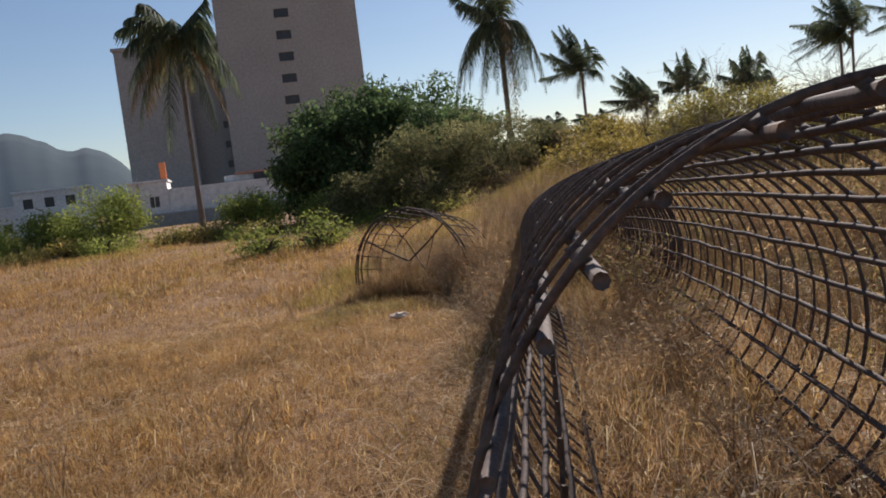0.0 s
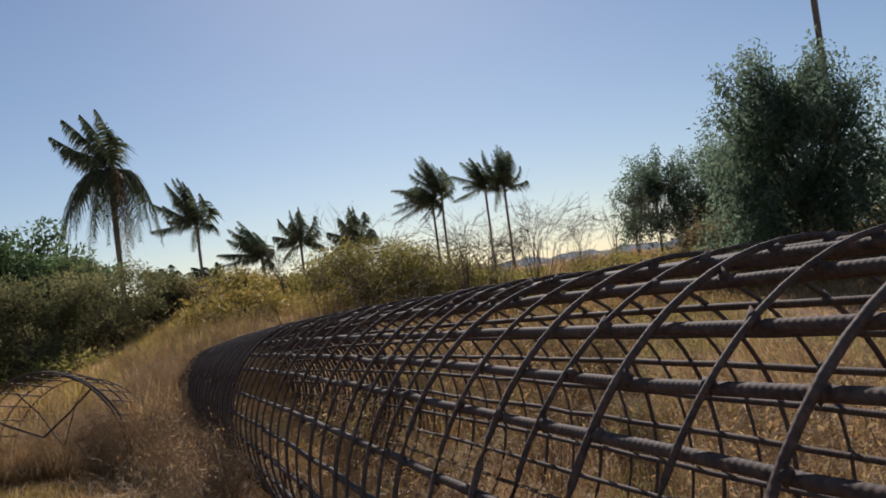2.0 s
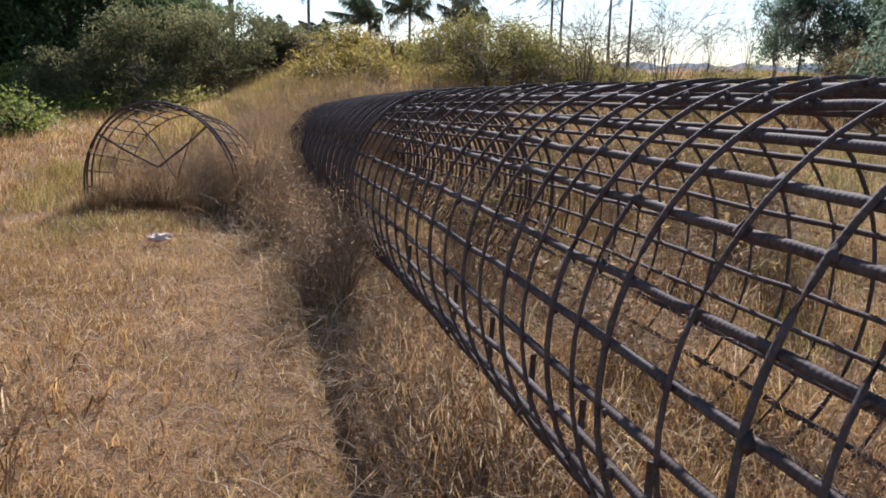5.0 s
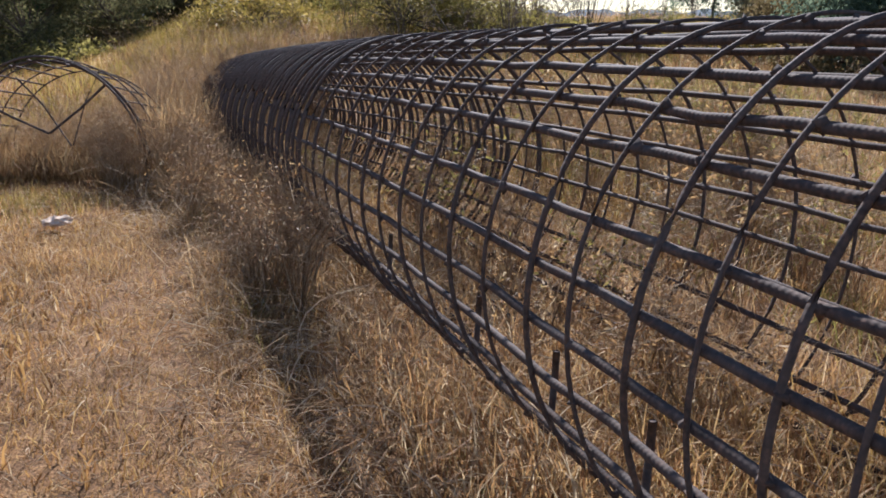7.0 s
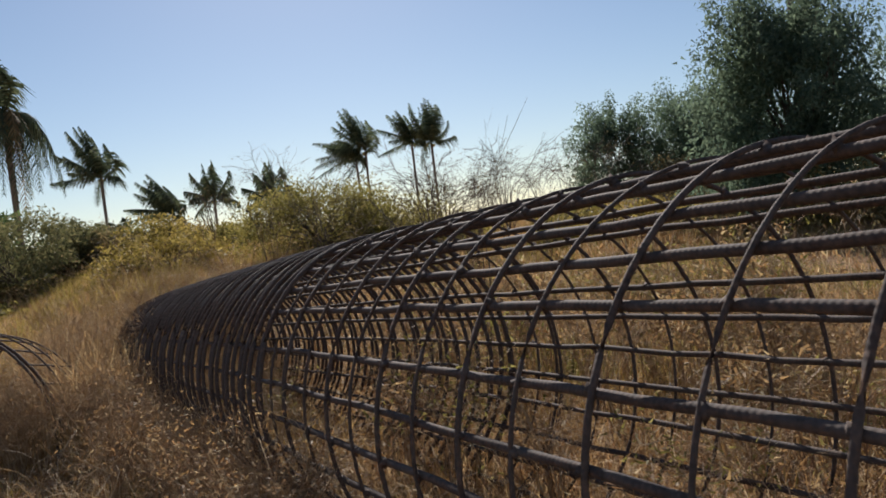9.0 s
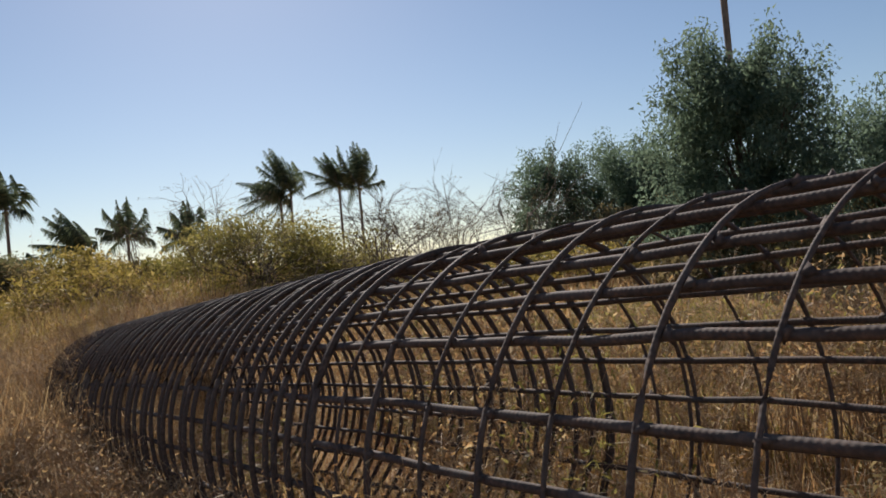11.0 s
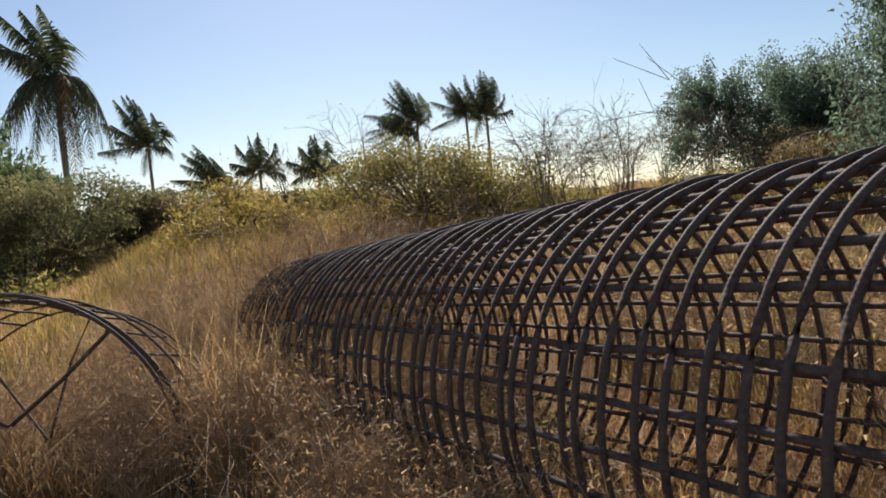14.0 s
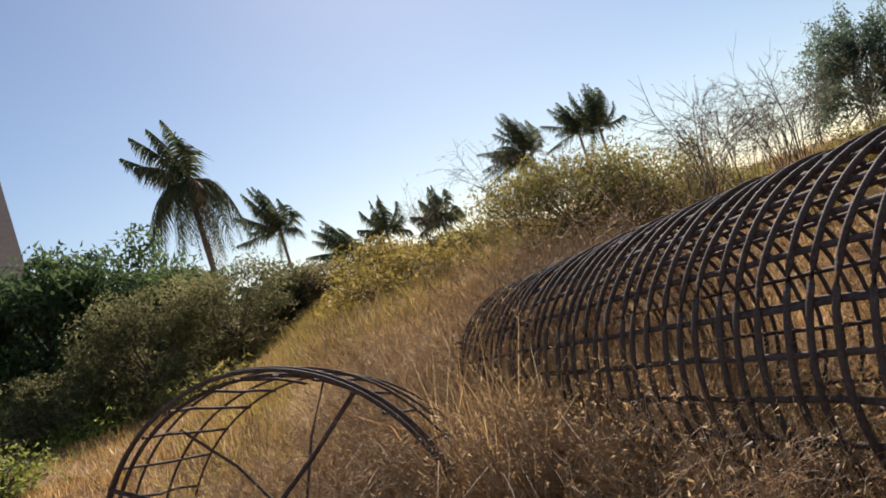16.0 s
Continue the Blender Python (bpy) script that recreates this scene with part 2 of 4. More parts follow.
def joined_tubes(name, rods, mat, sides=5):
    vs, qs, off = [], [], 0
    for pts, rad in rods:
        v, q, _ = tube_arrays(pts, rad, sides)
        vs.append(v)
        qs.append(q + off)
        off += len(v)
    return raw_mesh(name, np.concatenate(vs), np.concatenate(qs), mat, True)


def smooth01(v):
    v = np.clip(v, 0, 1)
    return v * v * (3 - 2 * v)


def waves(x, y, scale, seed):
    """A cheap smooth noise, about -1 to 1."""
    rng = np.random.default_rng(seed)
    out = 0
    for k in range(5):
        a, p = rng.uniform(0, 2 * np.pi), rng.uniform(0, 6.3, 2)
        f = scale * rng.uniform(0.7, 1.8)
        out = out + np.sin(f * (x * np.cos(a) + y * np.sin(a)) + p[0]) * np.cos(0.6 * f * (y * np.cos(a) - x * np.sin(a)) + p[1])
    return out / 2.4


def ground_z(x, y):
    x, y = np.asarray(x, float), np.asarray(y, float)
    yc = np.clip(y, -6, 17)
    yc = np.minimum(yc, 12.0)
    z = 0.0722 - 0.02 * (yc - 3) - 0.0018 * np.maximum(yc - 3, 0) ** 2
    near = smooth01((y - 13) / 12)
    z = z + near * (0.25 + 0.75 * smooth01((x + 6) / 8))
    z = z + 1.5 * smooth01((y - 17) / 24) * smooth01((x + 5) / 9) * (1 - 0.55 * smooth01((x - 5) / 8))
    z = z + 0.38 * smooth01((x - 6.0) / 13) * smooth01((y + 4) / 16)
    far = smooth01((np.hypot(x, y) - 150) / 500)
    z = z * (1 - far) - 2.0 * far
    bump = 0.035 * waves(x, y, 1.6, 3) + 0.10 * waves(x, y, 0.35, 5) * smooth01((np.hypot(x + 1.5, y - 5) - 6) / 10)
    return z + bump * (1 - far)


def ground_at(x, y):
    return float(ground_z(x, y))


# ---- ground and distance ----
def build_ground():
    def axis(lo, hi, near0, near1, step):
        a = list(np.arange(near0, near1, step))
        s, v = step, near0
        while v > lo:
            s *= 1.16
            v -= s
            a.insert(0, v)
        s, v = step, a[-1]
        while v < hi:
            s *= 1.16
            v += s
            a.append(v)
        return np.array(a)
    xs, ys = axis(-4000, 4000, -9, 8, 0.16), axis(-4000, 4000, -2, 20, 0.16)
    X, Y = np.meshgrid(xs, ys)
    v = np.stack([X, Y, ground_z(X, Y)], -1).reshape(-1, 3)
    i, j = np.meshgrid(np.arange(len(ys) - 1), np.arange(len(xs) - 1), indexing="ij")
    k = i * len(xs) + j
    q = np.stack([k, k + 1, k + len(xs) + 1, k + len(xs)], -1).reshape(-1, 4)
    tagged(new("ground", raw_mesh("ground", v, q, EARTH, True)), "dry brown earth covered with straw", "ground", kind="structure")


def build_hills():
    """A ring of far ridges: high on the inland side, low over the water."""
    az = np.radians(np.arange(-180, 180, 0.25))
    deg = np.degrees(az)
    h = 0.75 + 4.9 * np.exp(-((deg + 35) / 6.5) ** 2) + 1.3 * np.exp(-((deg + 28.6) / 2.0) ** 2) + 2.2 * np.exp(-((deg + 75) / 25) ** 2) + 2.0 * np.exp(-((deg - 120) / 40) ** 2)
    h = h + 0.10 * np.sin(deg * 1.7 + 1) + 0.06 * np.sin(deg * 3.1) + 0.03 * np.sin(deg * 5.7 + 2)
    rows = []
    for f, d in ((0.0, 1900), (0.45, 2100), (0.85, 2350), (1.0, 2500), (0.0, 3000)):
        z = 2500 * np.tan(np.radians(h)) * f - (8 if f == 0 else 0)
        rows.append(np.stack([np.sin(az) * d, np.cos(az) * d, z], -1))
    v = np.concatenate(rows)
    n = len(az)
    i, j = np.meshgrid(np.arange(len(rows) - 1), np.arange(n), indexing="ij")
    q = np.stack([i * n + j, i * n + (j + 1) % n, (i + 1) * n + (j + 1) % n, (i + 1) * n + j], -1).reshape(-1, 4)
    tagged(new("backdrop", raw_mesh("backdrop", v, q, HILLS, True)), "distant wooded hills with blue haze put into their colour", "hills", kind="structure")


build_ground()
build_hills()

# ---- reinforcement cages ----
CAGE_R, CAGE_H = 0.75, 0.777


def cage_axis(y):
    y = np.asarray(y, float)
    d = np.maximum(y - 3, 0)
    return -0.00188 * d ** 2 - 0.0000056 * d ** 3, CAGE_H + 0.0722 - 0.02353 * (y - 3) - 0.0019 * d ** 2 - 0.0000213 * d ** 3


def hoop_points(rx, rz, n, wobble, seed):
    a = np.arange(n) * 2 * np.pi / n
    rng = np.random.default_rng(seed)
    w = wobble * (np.sin(2 * a + rng.uniform(0, 6)) + 0.6 * np.sin(5 * a + rng.uniform(0, 6)))
    return np.stack([-(rx + w) * np.cos(a), wobble * 1.5 * np.sin(a + rng.uniform(0, 6)), (rz + w) * np.sin(a)], -1)


def build_long_cage():
    root = tagged(new("rebar_cage"), "long rusty steel reinforcement cage lying on dry grass", "rebar cage")
    rng = np.random.default_rng(11)
    y0, y1 = 1.14, 14.6
    turns = [34.0 + 12.15 * k for k in range(-7, 0)] + [36.7, 46.3, 56.6] + [58.3 + 11.64 * k for k in range(1, 9)] + [163.1 + 12.15 * k for k in range(12)]
    for th in np.radians(turns):
        ys = np.arange(y0 + rng.uniform(-0.05, 0.05), y1 + rng.uniform(-0.3, 0.2), 0.28)
        ax, az = cage_axis(ys)
        wob = rng.normal(0, 0.003, (len(ys), 2))
        pts = np.stack([ax - (CAGE_R - 0.02) * math.cos(th) + wob[:, 0], ys, az + (CAGE_H - 0.02) * math.sin(th) + wob[:, 1]], -1)
        ob = new("bar", rod_mesh("bar", pts, 0.0128, STEEL, 8))
        ob.parent = root
    thin = [rod_mesh("hoop", hoop_points(CAGE_R, CAGE_H, 72, 0.004, s), 0.0066, STEEL, 6, True) for s in range(4)]
    thick = [rod_mesh("hoop", hoop_points(CAGE_R, CAGE_H, 72, 0.004, s + 9), 0.0086, STEEL, 6, True) for s in range(3)]
    stout = [rod_mesh("hoop", hoop_points(CAGE_R, CAGE_H, 72, 0.006, s + 19), 0.0132, STEEL, 6, True) for s in range(3)]
    spots = [1.25, 1.515, 1.765, 2.0, 2.25, 2.47, 2.69, 2.96, 3.23, 3.42, 3.61, 3.83, 4.06, 4.31, 4.56, 4.85, 5.16, 5.44, 5.72, 6.0, 6.27, 6.53, 6.79, 7.07, 7.38, 7.60]
    spots += list(np.arange(7.86, 14.4, 0.135))
    for n, y in enumerate(spots):
        yy = y + rng.normal(0, 0.008)
        ax, az = cage_axis(yy)
        heavy = n % 2 == 0 if y < 7.7 else n % 5 == 0
        ob = new("hoop", stout[n % 3] if y > 7.7 else thick[n % 3] if heavy else thin[n % 4])
        ob.matrix_basis = pose(float(ax), yy, float(az), rng.normal(0, 0.7), rng.uniform(-4, 4), rng.normal(0, 0.6))
        ob.parent = root
    # a second rod tied beside the heavier hoops
    for y in (7.38, 7.86):
        ax, az = cage_axis(y)
        ob = new("hoop", thick[1])
        ob.matrix_basis = pose(float(ax), y + 0.02, float(az), 0.6, 2, 0.5)
        ob.parent = root
    # tie wire knots where hoops cross bars
    knots, tris = [], []
    for y in spots[:27]:
        ax, az = cage_axis(y)
        for th in np.radians(turns):
            if rng.uniform() < 0.75:
                c = np.array([float(ax) - (CAGE_R - 0.008) * math.cos(th), y + rng.normal(0, 0.006), float(az) + (CAGE_H - 0.008) * math.sin(th)])
                s = rng.uniform(0.013, 0.025, 6)[:, None]
                k = len(knots) * 6
                knots.append(c + s * np.array([[1, 0, 0], [-1, 0, 0], [0, 1, 0], [0, -1, 0], [0, 0, 1], [0, 0, -1.0]]) + rng.normal(0, 0.004, (6, 3)))
                tris += [[k + a, k + b, k + d] for a, b, d in ((0, 2, 4), (2, 1, 4), (1, 3, 4), (3, 0, 4), (2, 0, 5), (1, 2, 5), (3, 1, 5), (0, 3, 5))]
    ties = new("tie_wire", raw_mesh("tie_wire", np.concatenate(knots), tris, STEEL))
    ties.parent = root
    tagged(ties, "twisted rusty tie wire knots", kind="stuff")
    # short spacer rods standing on the inner side
    for y in (1.8, 2.28, 2.72, 3.2, 3.64, 4.09, 4.59, 5.19, 6.3):
        ax, az = cage_axis(y)
        x, z = float(ax) - 0.62, float(az) - 0.30
        ob = new("spacer_rod", rod_mesh("spacer_rod", [(x + 0.02, y + 0.06, z - 0.13), (x + 0.03, y + 0.065, z), (x + 0.035, y + 0.07, z + 0.10)], 0.011, STEEL, 6))
        ob.parent = root
    return root


def build_short_cage():
    """The half-sunk cage further on, with crossed braces in its open end."""
    root = tagged(new("rebar_cage"), "half-sunk rusty cage with crossed braces, overgrown by dry weeds", "rebar cage")
    rng = np.random.default_rng(21)
    cx, cy, cz, R2 = -2.70, 12.55, 0.06, 1.09
    turn = pose(cx, cy, cz, 0, 0, -26)
    root.matrix_basis = turn
    up = np.radians(np.arange(-26, 207, 4))
    for k, y in enumerate(np.concatenate([[0, 0.05, 0.10], np.array([0.34, 0.66, 0.98])])):
        r = R2 + rng.normal(0, 0.012)
        pts = np.stack([-r * np.cos(up), y + 0.03 * np.sin(up * 2 + k), r * np.sin(up) - 0.20 * y], -1)
        ob = new("hoop", rod_mesh("hoop", pts, 0.013 if k < 3 else 0.0085, STEEL, 6))
        ob.parent = root
    for a in np.radians(np.arange(-14, 200, 12)):
        ys = np.arange(0.0, 1.0, 0.24)
        r = R2 - 0.025
        pts = np.stack([-r * np.cos(a) + rng.normal(0, 0.006, len(ys)), ys, r * np.sin(a) - 0.20 * np.maximum(ys, 0) + rng.normal(0, 0.006, len(ys))], -1)
        ob = new("bar", rod_mesh("bar", pts, 0.0095, STEEL, 6))
        ob.parent = root
    hub = np.array([0.0, 0.0, 0.27])
    for a, y in ((38, 0.0), (131, 0.03)):
        e = np.array([-R2 * math.cos(radians(a)), y, R2 * math.sin(radians(a))])
        pts = [e, (e + hub) / 2 + np.array([0, y * 0.5, -0.02]), hub + np.array([0, y, 0])]
        ob = new("brace", rod_mesh("brace", pts, 0.014, STEEL, 8))
        ob.parent = root
    for a, y in ((58, 0.42), (112, 0.46)):
        e = np.array([-R2 * math.cos(radians(a)), y, R2 * math.sin(radians(a)) - 0.2 * y])
        ob = new("brace", rod_mesh("brace", [e, (e + hub) / 2 + np.array([0, y / 2, -0.02]), hub + np.array([0, y, -0.2])], 0.010, STEEL, 8))
        ob.parent = root
    return root


build_long_cage()
build_short_cage()


# ---- buildings ----
def wall_with_holes(bm, x0, x1, y0, y1, z0, z1, holes):
    """A slab in the xz plane with rectangular holes (x0, x1, z0, z1) through it."""
    xs = sorted({x0, x1, *(v for h in holes for v in h[:2])})
    zs = sorted({z0, z1, *(v for h in holes for v in h[2:])})
    for a, b in zip(xs, xs[1:]):
        run = None
        for c, d in zip(zs, zs[1:]):
            mx, mz = (a + b) / 2, (c + d) / 2
            if any(h[0] < mx < h[1] and h[2] < mz < h[3] for h in holes):
                if run:
                    box(bm, a, b, y0, y1, run[0], run[1])
                run = None
            else:
                run = (run[0] if run else c, d)
        if run:
            box(bm, a, b, y0, y1, run[0], run[1])


def build_tower():
    root = tagged(new("apartment_tower"), "tall unpainted grey concrete tower with small dark windows", "building")
    root.matrix_basis = pose(-34.4, 117.0, -1.5, 0, 0, 17)
    # main slab, seen from its back
    main = [(-0.2 - 1.05, -0.2 + 1.05, z, z + 1.25) for z in np.arange(6.6, 50, 3.1)]
    bm = bmesh.new()
    wall_with_holes(bm, -9.6, 10.6, 0, 0.4, 0, 52, main)
    part("wall", bm, CONCRETE, root)
    for h in main:
        bm = bmesh.new()
        box(bm, h[0], h[1], 0.30, 0.36, h[2], h[3])
        w = part("window", bm, DARK_OPEN, root)
        bm = bmesh.new()
        box(bm, h[0] - 0.15, h[1] + 0.15, -0.12, 0.3, h[2] - 0.16, h[2] - 0.002)
        part("sill", bm, CONCRETE, w)
    # core sides carry their shade as darker concrete
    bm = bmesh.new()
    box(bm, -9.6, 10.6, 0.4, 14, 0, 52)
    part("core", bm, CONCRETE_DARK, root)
    bm = bmesh.new()
    box(bm, -9.9, 10.9, -0.2, 14.2, 52, 52.6, 0.1)
    part("roof", bm, CONCRETE, root)
    # recess with its column of small windows; its shade is in the wall colour
    small = [(-10.6, -9.9, z, z + 1.0) for z in np.arange(5.0, 26, 2.9)]
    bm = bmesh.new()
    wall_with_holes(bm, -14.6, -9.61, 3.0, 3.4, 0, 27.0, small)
    part("wall", bm, CONCRETE_DARK, root, "recessed concrete wall with shade in its darker colour")
    for h in small:
        bm = bmesh.new()
        box(bm, h[0], h[1], 3.3, 3.36, h[2], h[3])
        part("window", bm, DARK_OPEN, root)
    # lower wing
    bm = bmesh.new()
    wall_with_holes(bm, -24.0, -14.6, 0.6, 1.0, 0, 25.5, [])
    box(bm, -24.0, -14.6, 1.01, 13.8, 0, 25.5)
    part("wing", bm, CONCRETE, root)
    bm = bmesh.new()
    box(bm, -24.3, -9.62, 0.3, 13.9, 25.5, 26.0, 0.1)
    part("roof", bm, CONCRETE, root)


def build_low_house():
    root = tagged(new("low_house"), "low whitewashed building with flat roof and pink shed", "building")
    root.matrix_basis = pose(-28.3, 69.6, -0.1, 0, 0, 21.5) @ Matrix.Scale(0.92, 4)
    bm = bmesh.new()
    wall_with_holes(bm, -8.3, -4.9, 0, 0.3, 0, 4.3, [(-6.6, -5.7, 2.0, 3.0)])
    box(bm, -8.3, -4.9, 0.31, 6, 0, 4.25)
    part("wall", bm, WHITEWASH, root)
    bm = bmesh.new()
    box(bm, -8.5, -4.75, -0.15, 6.2, 4.3, 4.55, 0.05)
    part("roof", bm, WHITEWASH, root)
    bm = bmesh.new()
    box(bm, -6.6, -5.7, 0.18, 0.24, 2.0, 3.0)
    w = part("window", bm, DARK_OPEN, root)
    for x in (-6.62, -6.17, -5.72):
        bm = bmesh.new()
        box(bm, x - 0.03, x + 0.03, 0.1, 0.17, 2.0, 3.0)
        part("frame", bm, WHITEWASH, w)
    bm = bmesh.new()
    box(bm, -4.89, 8.6, 0.15, 6, 0, 3.6)
    part("wall", bm, WHITEWASH, root)
    bm = bmesh.new()
    box(bm, 0.4, 8.8, 1.2, 6.4, 3.61, 4.25, 0.05)
    part("upper_storey", bm, WHITEWASH, root)
    bm = bmesh.new()
    box(bm, 1.5, 9.6, 0.7, 7.0, 4.26, 4.5, 0.05)
    part("roof", bm, PINK_ROOF, root)
    bm = bmesh.new()
    box(bm, 3.2, 8.7, 0.9, 1.15, 3.62, 4.2)
    part("shaded_opening", bm, DARK_OPEN, root)
    bm = bmesh.new()
    box(bm, -9.5, 9.4, -1.2, -0.95, 0, 1.35, 0.03)
    part("garden_wall", bm, CONCRETE_DARK, root, "low grey block wall")
    bm = bmesh.new()
    box(bm, -5.6, -5.0, 3.2, 3.8, 4.6, 6.3, 0.05)
    part("vent_stack", bm, ORANGE, root, "orange painted roof stack")
    bm = bmesh.new()
    bmesh.ops.create_cone(bm, cap_ends=True, segments=8, radius1=0.05, radius2=0.05, depth=3.4, matrix=Matrix.Translation((-7.5, -0.1, 3.2)))
    part("downpipe", bm, CONCRETE_DARK, root)


def build_far_house(x, y, turn, w, h, label):
    root = tagged(new("far_house"), label, "building", "houses below the hills")
    root.matrix_basis = pose(x, y, ground_at(x, y) - 0.3, 0, 0, turn)
    holes = [(a, a + 1.1, z, z + 1.2) for a in np.arange(-w / 2 + 1, w / 2 - 1.5, 2.4) for z in np.arange(1.0, h - 1.2, 2.7)]
    bm = bmesh.new()
    wall_with_holes(bm, -w / 2, w / 2, 0, 0.3, 0, h, holes)
    box(bm, -w / 2, w / 2, 0.5, 7, 0, h)
    part("wall", bm, WHITEWASH, root)
    for q in holes:
        bm = bmesh.new()
        box(bm, q[0], q[1], 0.26, 0.4, q[2], q[3])
        part("window", bm, DARK_OPEN, root)
    bm = bmesh.new()
    box(bm, -w / 2 - 0.2, w / 2 + 0.2, -0.2, 7.2, h, h + 0.3, 0.05)
    part("roof", bm, WHITEWASH, root)


build_tower()
build_low_house()
build_far_house(-60.0, 95.0, 30, 9, 5.6, "pale far house with dark windows below hills")
build_far_house(-70.0, 104.0, 30, 8, 4.2, "pale low far house among green trees")


# ---- plants ----
def leaf_cloud(rng, centres, spread, size, count, droop=0.0, narrow=0.45, flat=1.0):
    """Pointed leaves round the given twig ends: corners and triangles."""
    c = centres[rng.integers(0, len(centres), count)]
    p = c + np.clip(rng.normal(0, 1, (count, 3)), -1.7, 1.7) * np.array([spread, spread, spread * flat])
    d = rng.normal(0, 1, (count, 3))
    d[:, 2] -= droop * 1.5
    d /= np.linalg.norm(d, axis=1, keepdims=True)
    s = np.cross(d, rng.normal(0, 1, (count, 3)))
    s /= np.linalg.norm(s, axis=1, keepdims=True) + 1e-6
    L = size * rng.uniform(0.6, 1.4, (count, 1))
    W = L * narrow * 0.5
    v = np.stack([p + s * W, p - s * W, p + d * L], 1).reshape(-1, 3)
    f = np.arange(count * 3).reshape(-1, 3)
    return v, f


def limbs(rng, base, top_points, r0, bend=0.3):
    rods = []
    for tp, fork in top_points:
        mid = fork + (tp - fork) * 0.5 + rng.normal(0, bend, 3)
        rods.append(([fork, mid, tp], [r0 * 0.5, r0 * 0.28, r0 * 0.07]))
    return rods


def build_tree(name, label, x, y, height, radii, mat, seed, leaves, leaf, clusters=90, lean=(0, 0), droop=0.2, low=0.15, spread=0.5, trunk_r=0.2, category="tree", narrow=0.45, z0=None, flat=0.8, ragged=0):
    rng = np.random.default_rng(seed)
    base = np.array([x, y, (ground_at(x, y) if z0 is None else z0) - 0.1])
    root = tagged(new(name), label, category)
    root.location = base
    rx, ry, rz = radii
    mid = np.array([lean[0], lean[1], height - rz])
    u = rng.normal(0, 1, (clusters, 3))
    u /= np.linalg.norm(u, axis=1, keepdims=True)
    rad = rng.uniform(0.35, 1.0, (clusters, 1)) ** 0.5 * (1 + 0.13 * np.clip(rng.normal(0, 1, (clusters, 1)), -2, 1.6))
    cs = mid + u * rad * np.array([rx, ry, rz])
    cs[:, 2] = np.maximum(cs[:, 2], height * low + rng.uniform(0, 0.3, clusters))
    if ragged:
        # sprays that reach out of the crown and hang over at their tips
        tips = []
        for _ in range(ragged):
            a, e = rng.uniform(0, 6.3), rng.uniform(-0.75, 1.35)
            d = np.array([math.cos(a) * math.cos(e), math.sin(a) * math.cos(e), math.sin(e)])
            reach = rng.uniform(0.65, 1.35)
            for s in np.linspace(0.55, 1.0, 6):
                q = mid + d * s * reach * np.array([rx, ry, rz])
                tips.append(q - np.array([0, 0, 0.35 * s ** 4]) + rng.normal(0, 0.05, 3))
        cs = np.concatenate([cs[::3], np.array(tips)])
        cs[:, 2] = np.maximum(cs[:, 2], height * low + rng.uniform(0, 0.3, len(cs)))
        clusters = len(cs)
    fork = np.array([lean[0] * 0.3, lean[1] * 0.3, height * 0.25])
    rods = [([np.zeros(3), fork * 0.5 + rng.normal(0, 0.05, 3), fork], [trunk_r * 1.25, trunk_r, trunk_r * 0.85])]
    for c in cs[:: max(1, clusters // 40)]:
        rods += limbs(rng, None, [(c, fork + (c - fork) * 0.08)], trunk_r, 0.25)
    t = new("trunk", joined_tubes("trunk", rods, WOOD, 6))
    t.parent = root
    v, f = leaf_cloud(rng, cs, spread, leaf, leaves, droop, narrow, flat)
    cr = new("crown", raw_mesh("crown", v, f, mat))
    cr.parent = root
    return root


def bush(label, x, y, w, h, mat, seed, leaves=2600, leaf=0.10, group="bushes on the rise", spread=0.22, clusters=50):
    return tagged(build_tree("bush", label, x, y, h, (w / 2, w / 2 * 0.8, h * 0.5), mat, seed, leaves, leaf, clusters, droop=0.1, low=0.08, spread=spread, trunk_r=0.05, category="bush"), group=group)


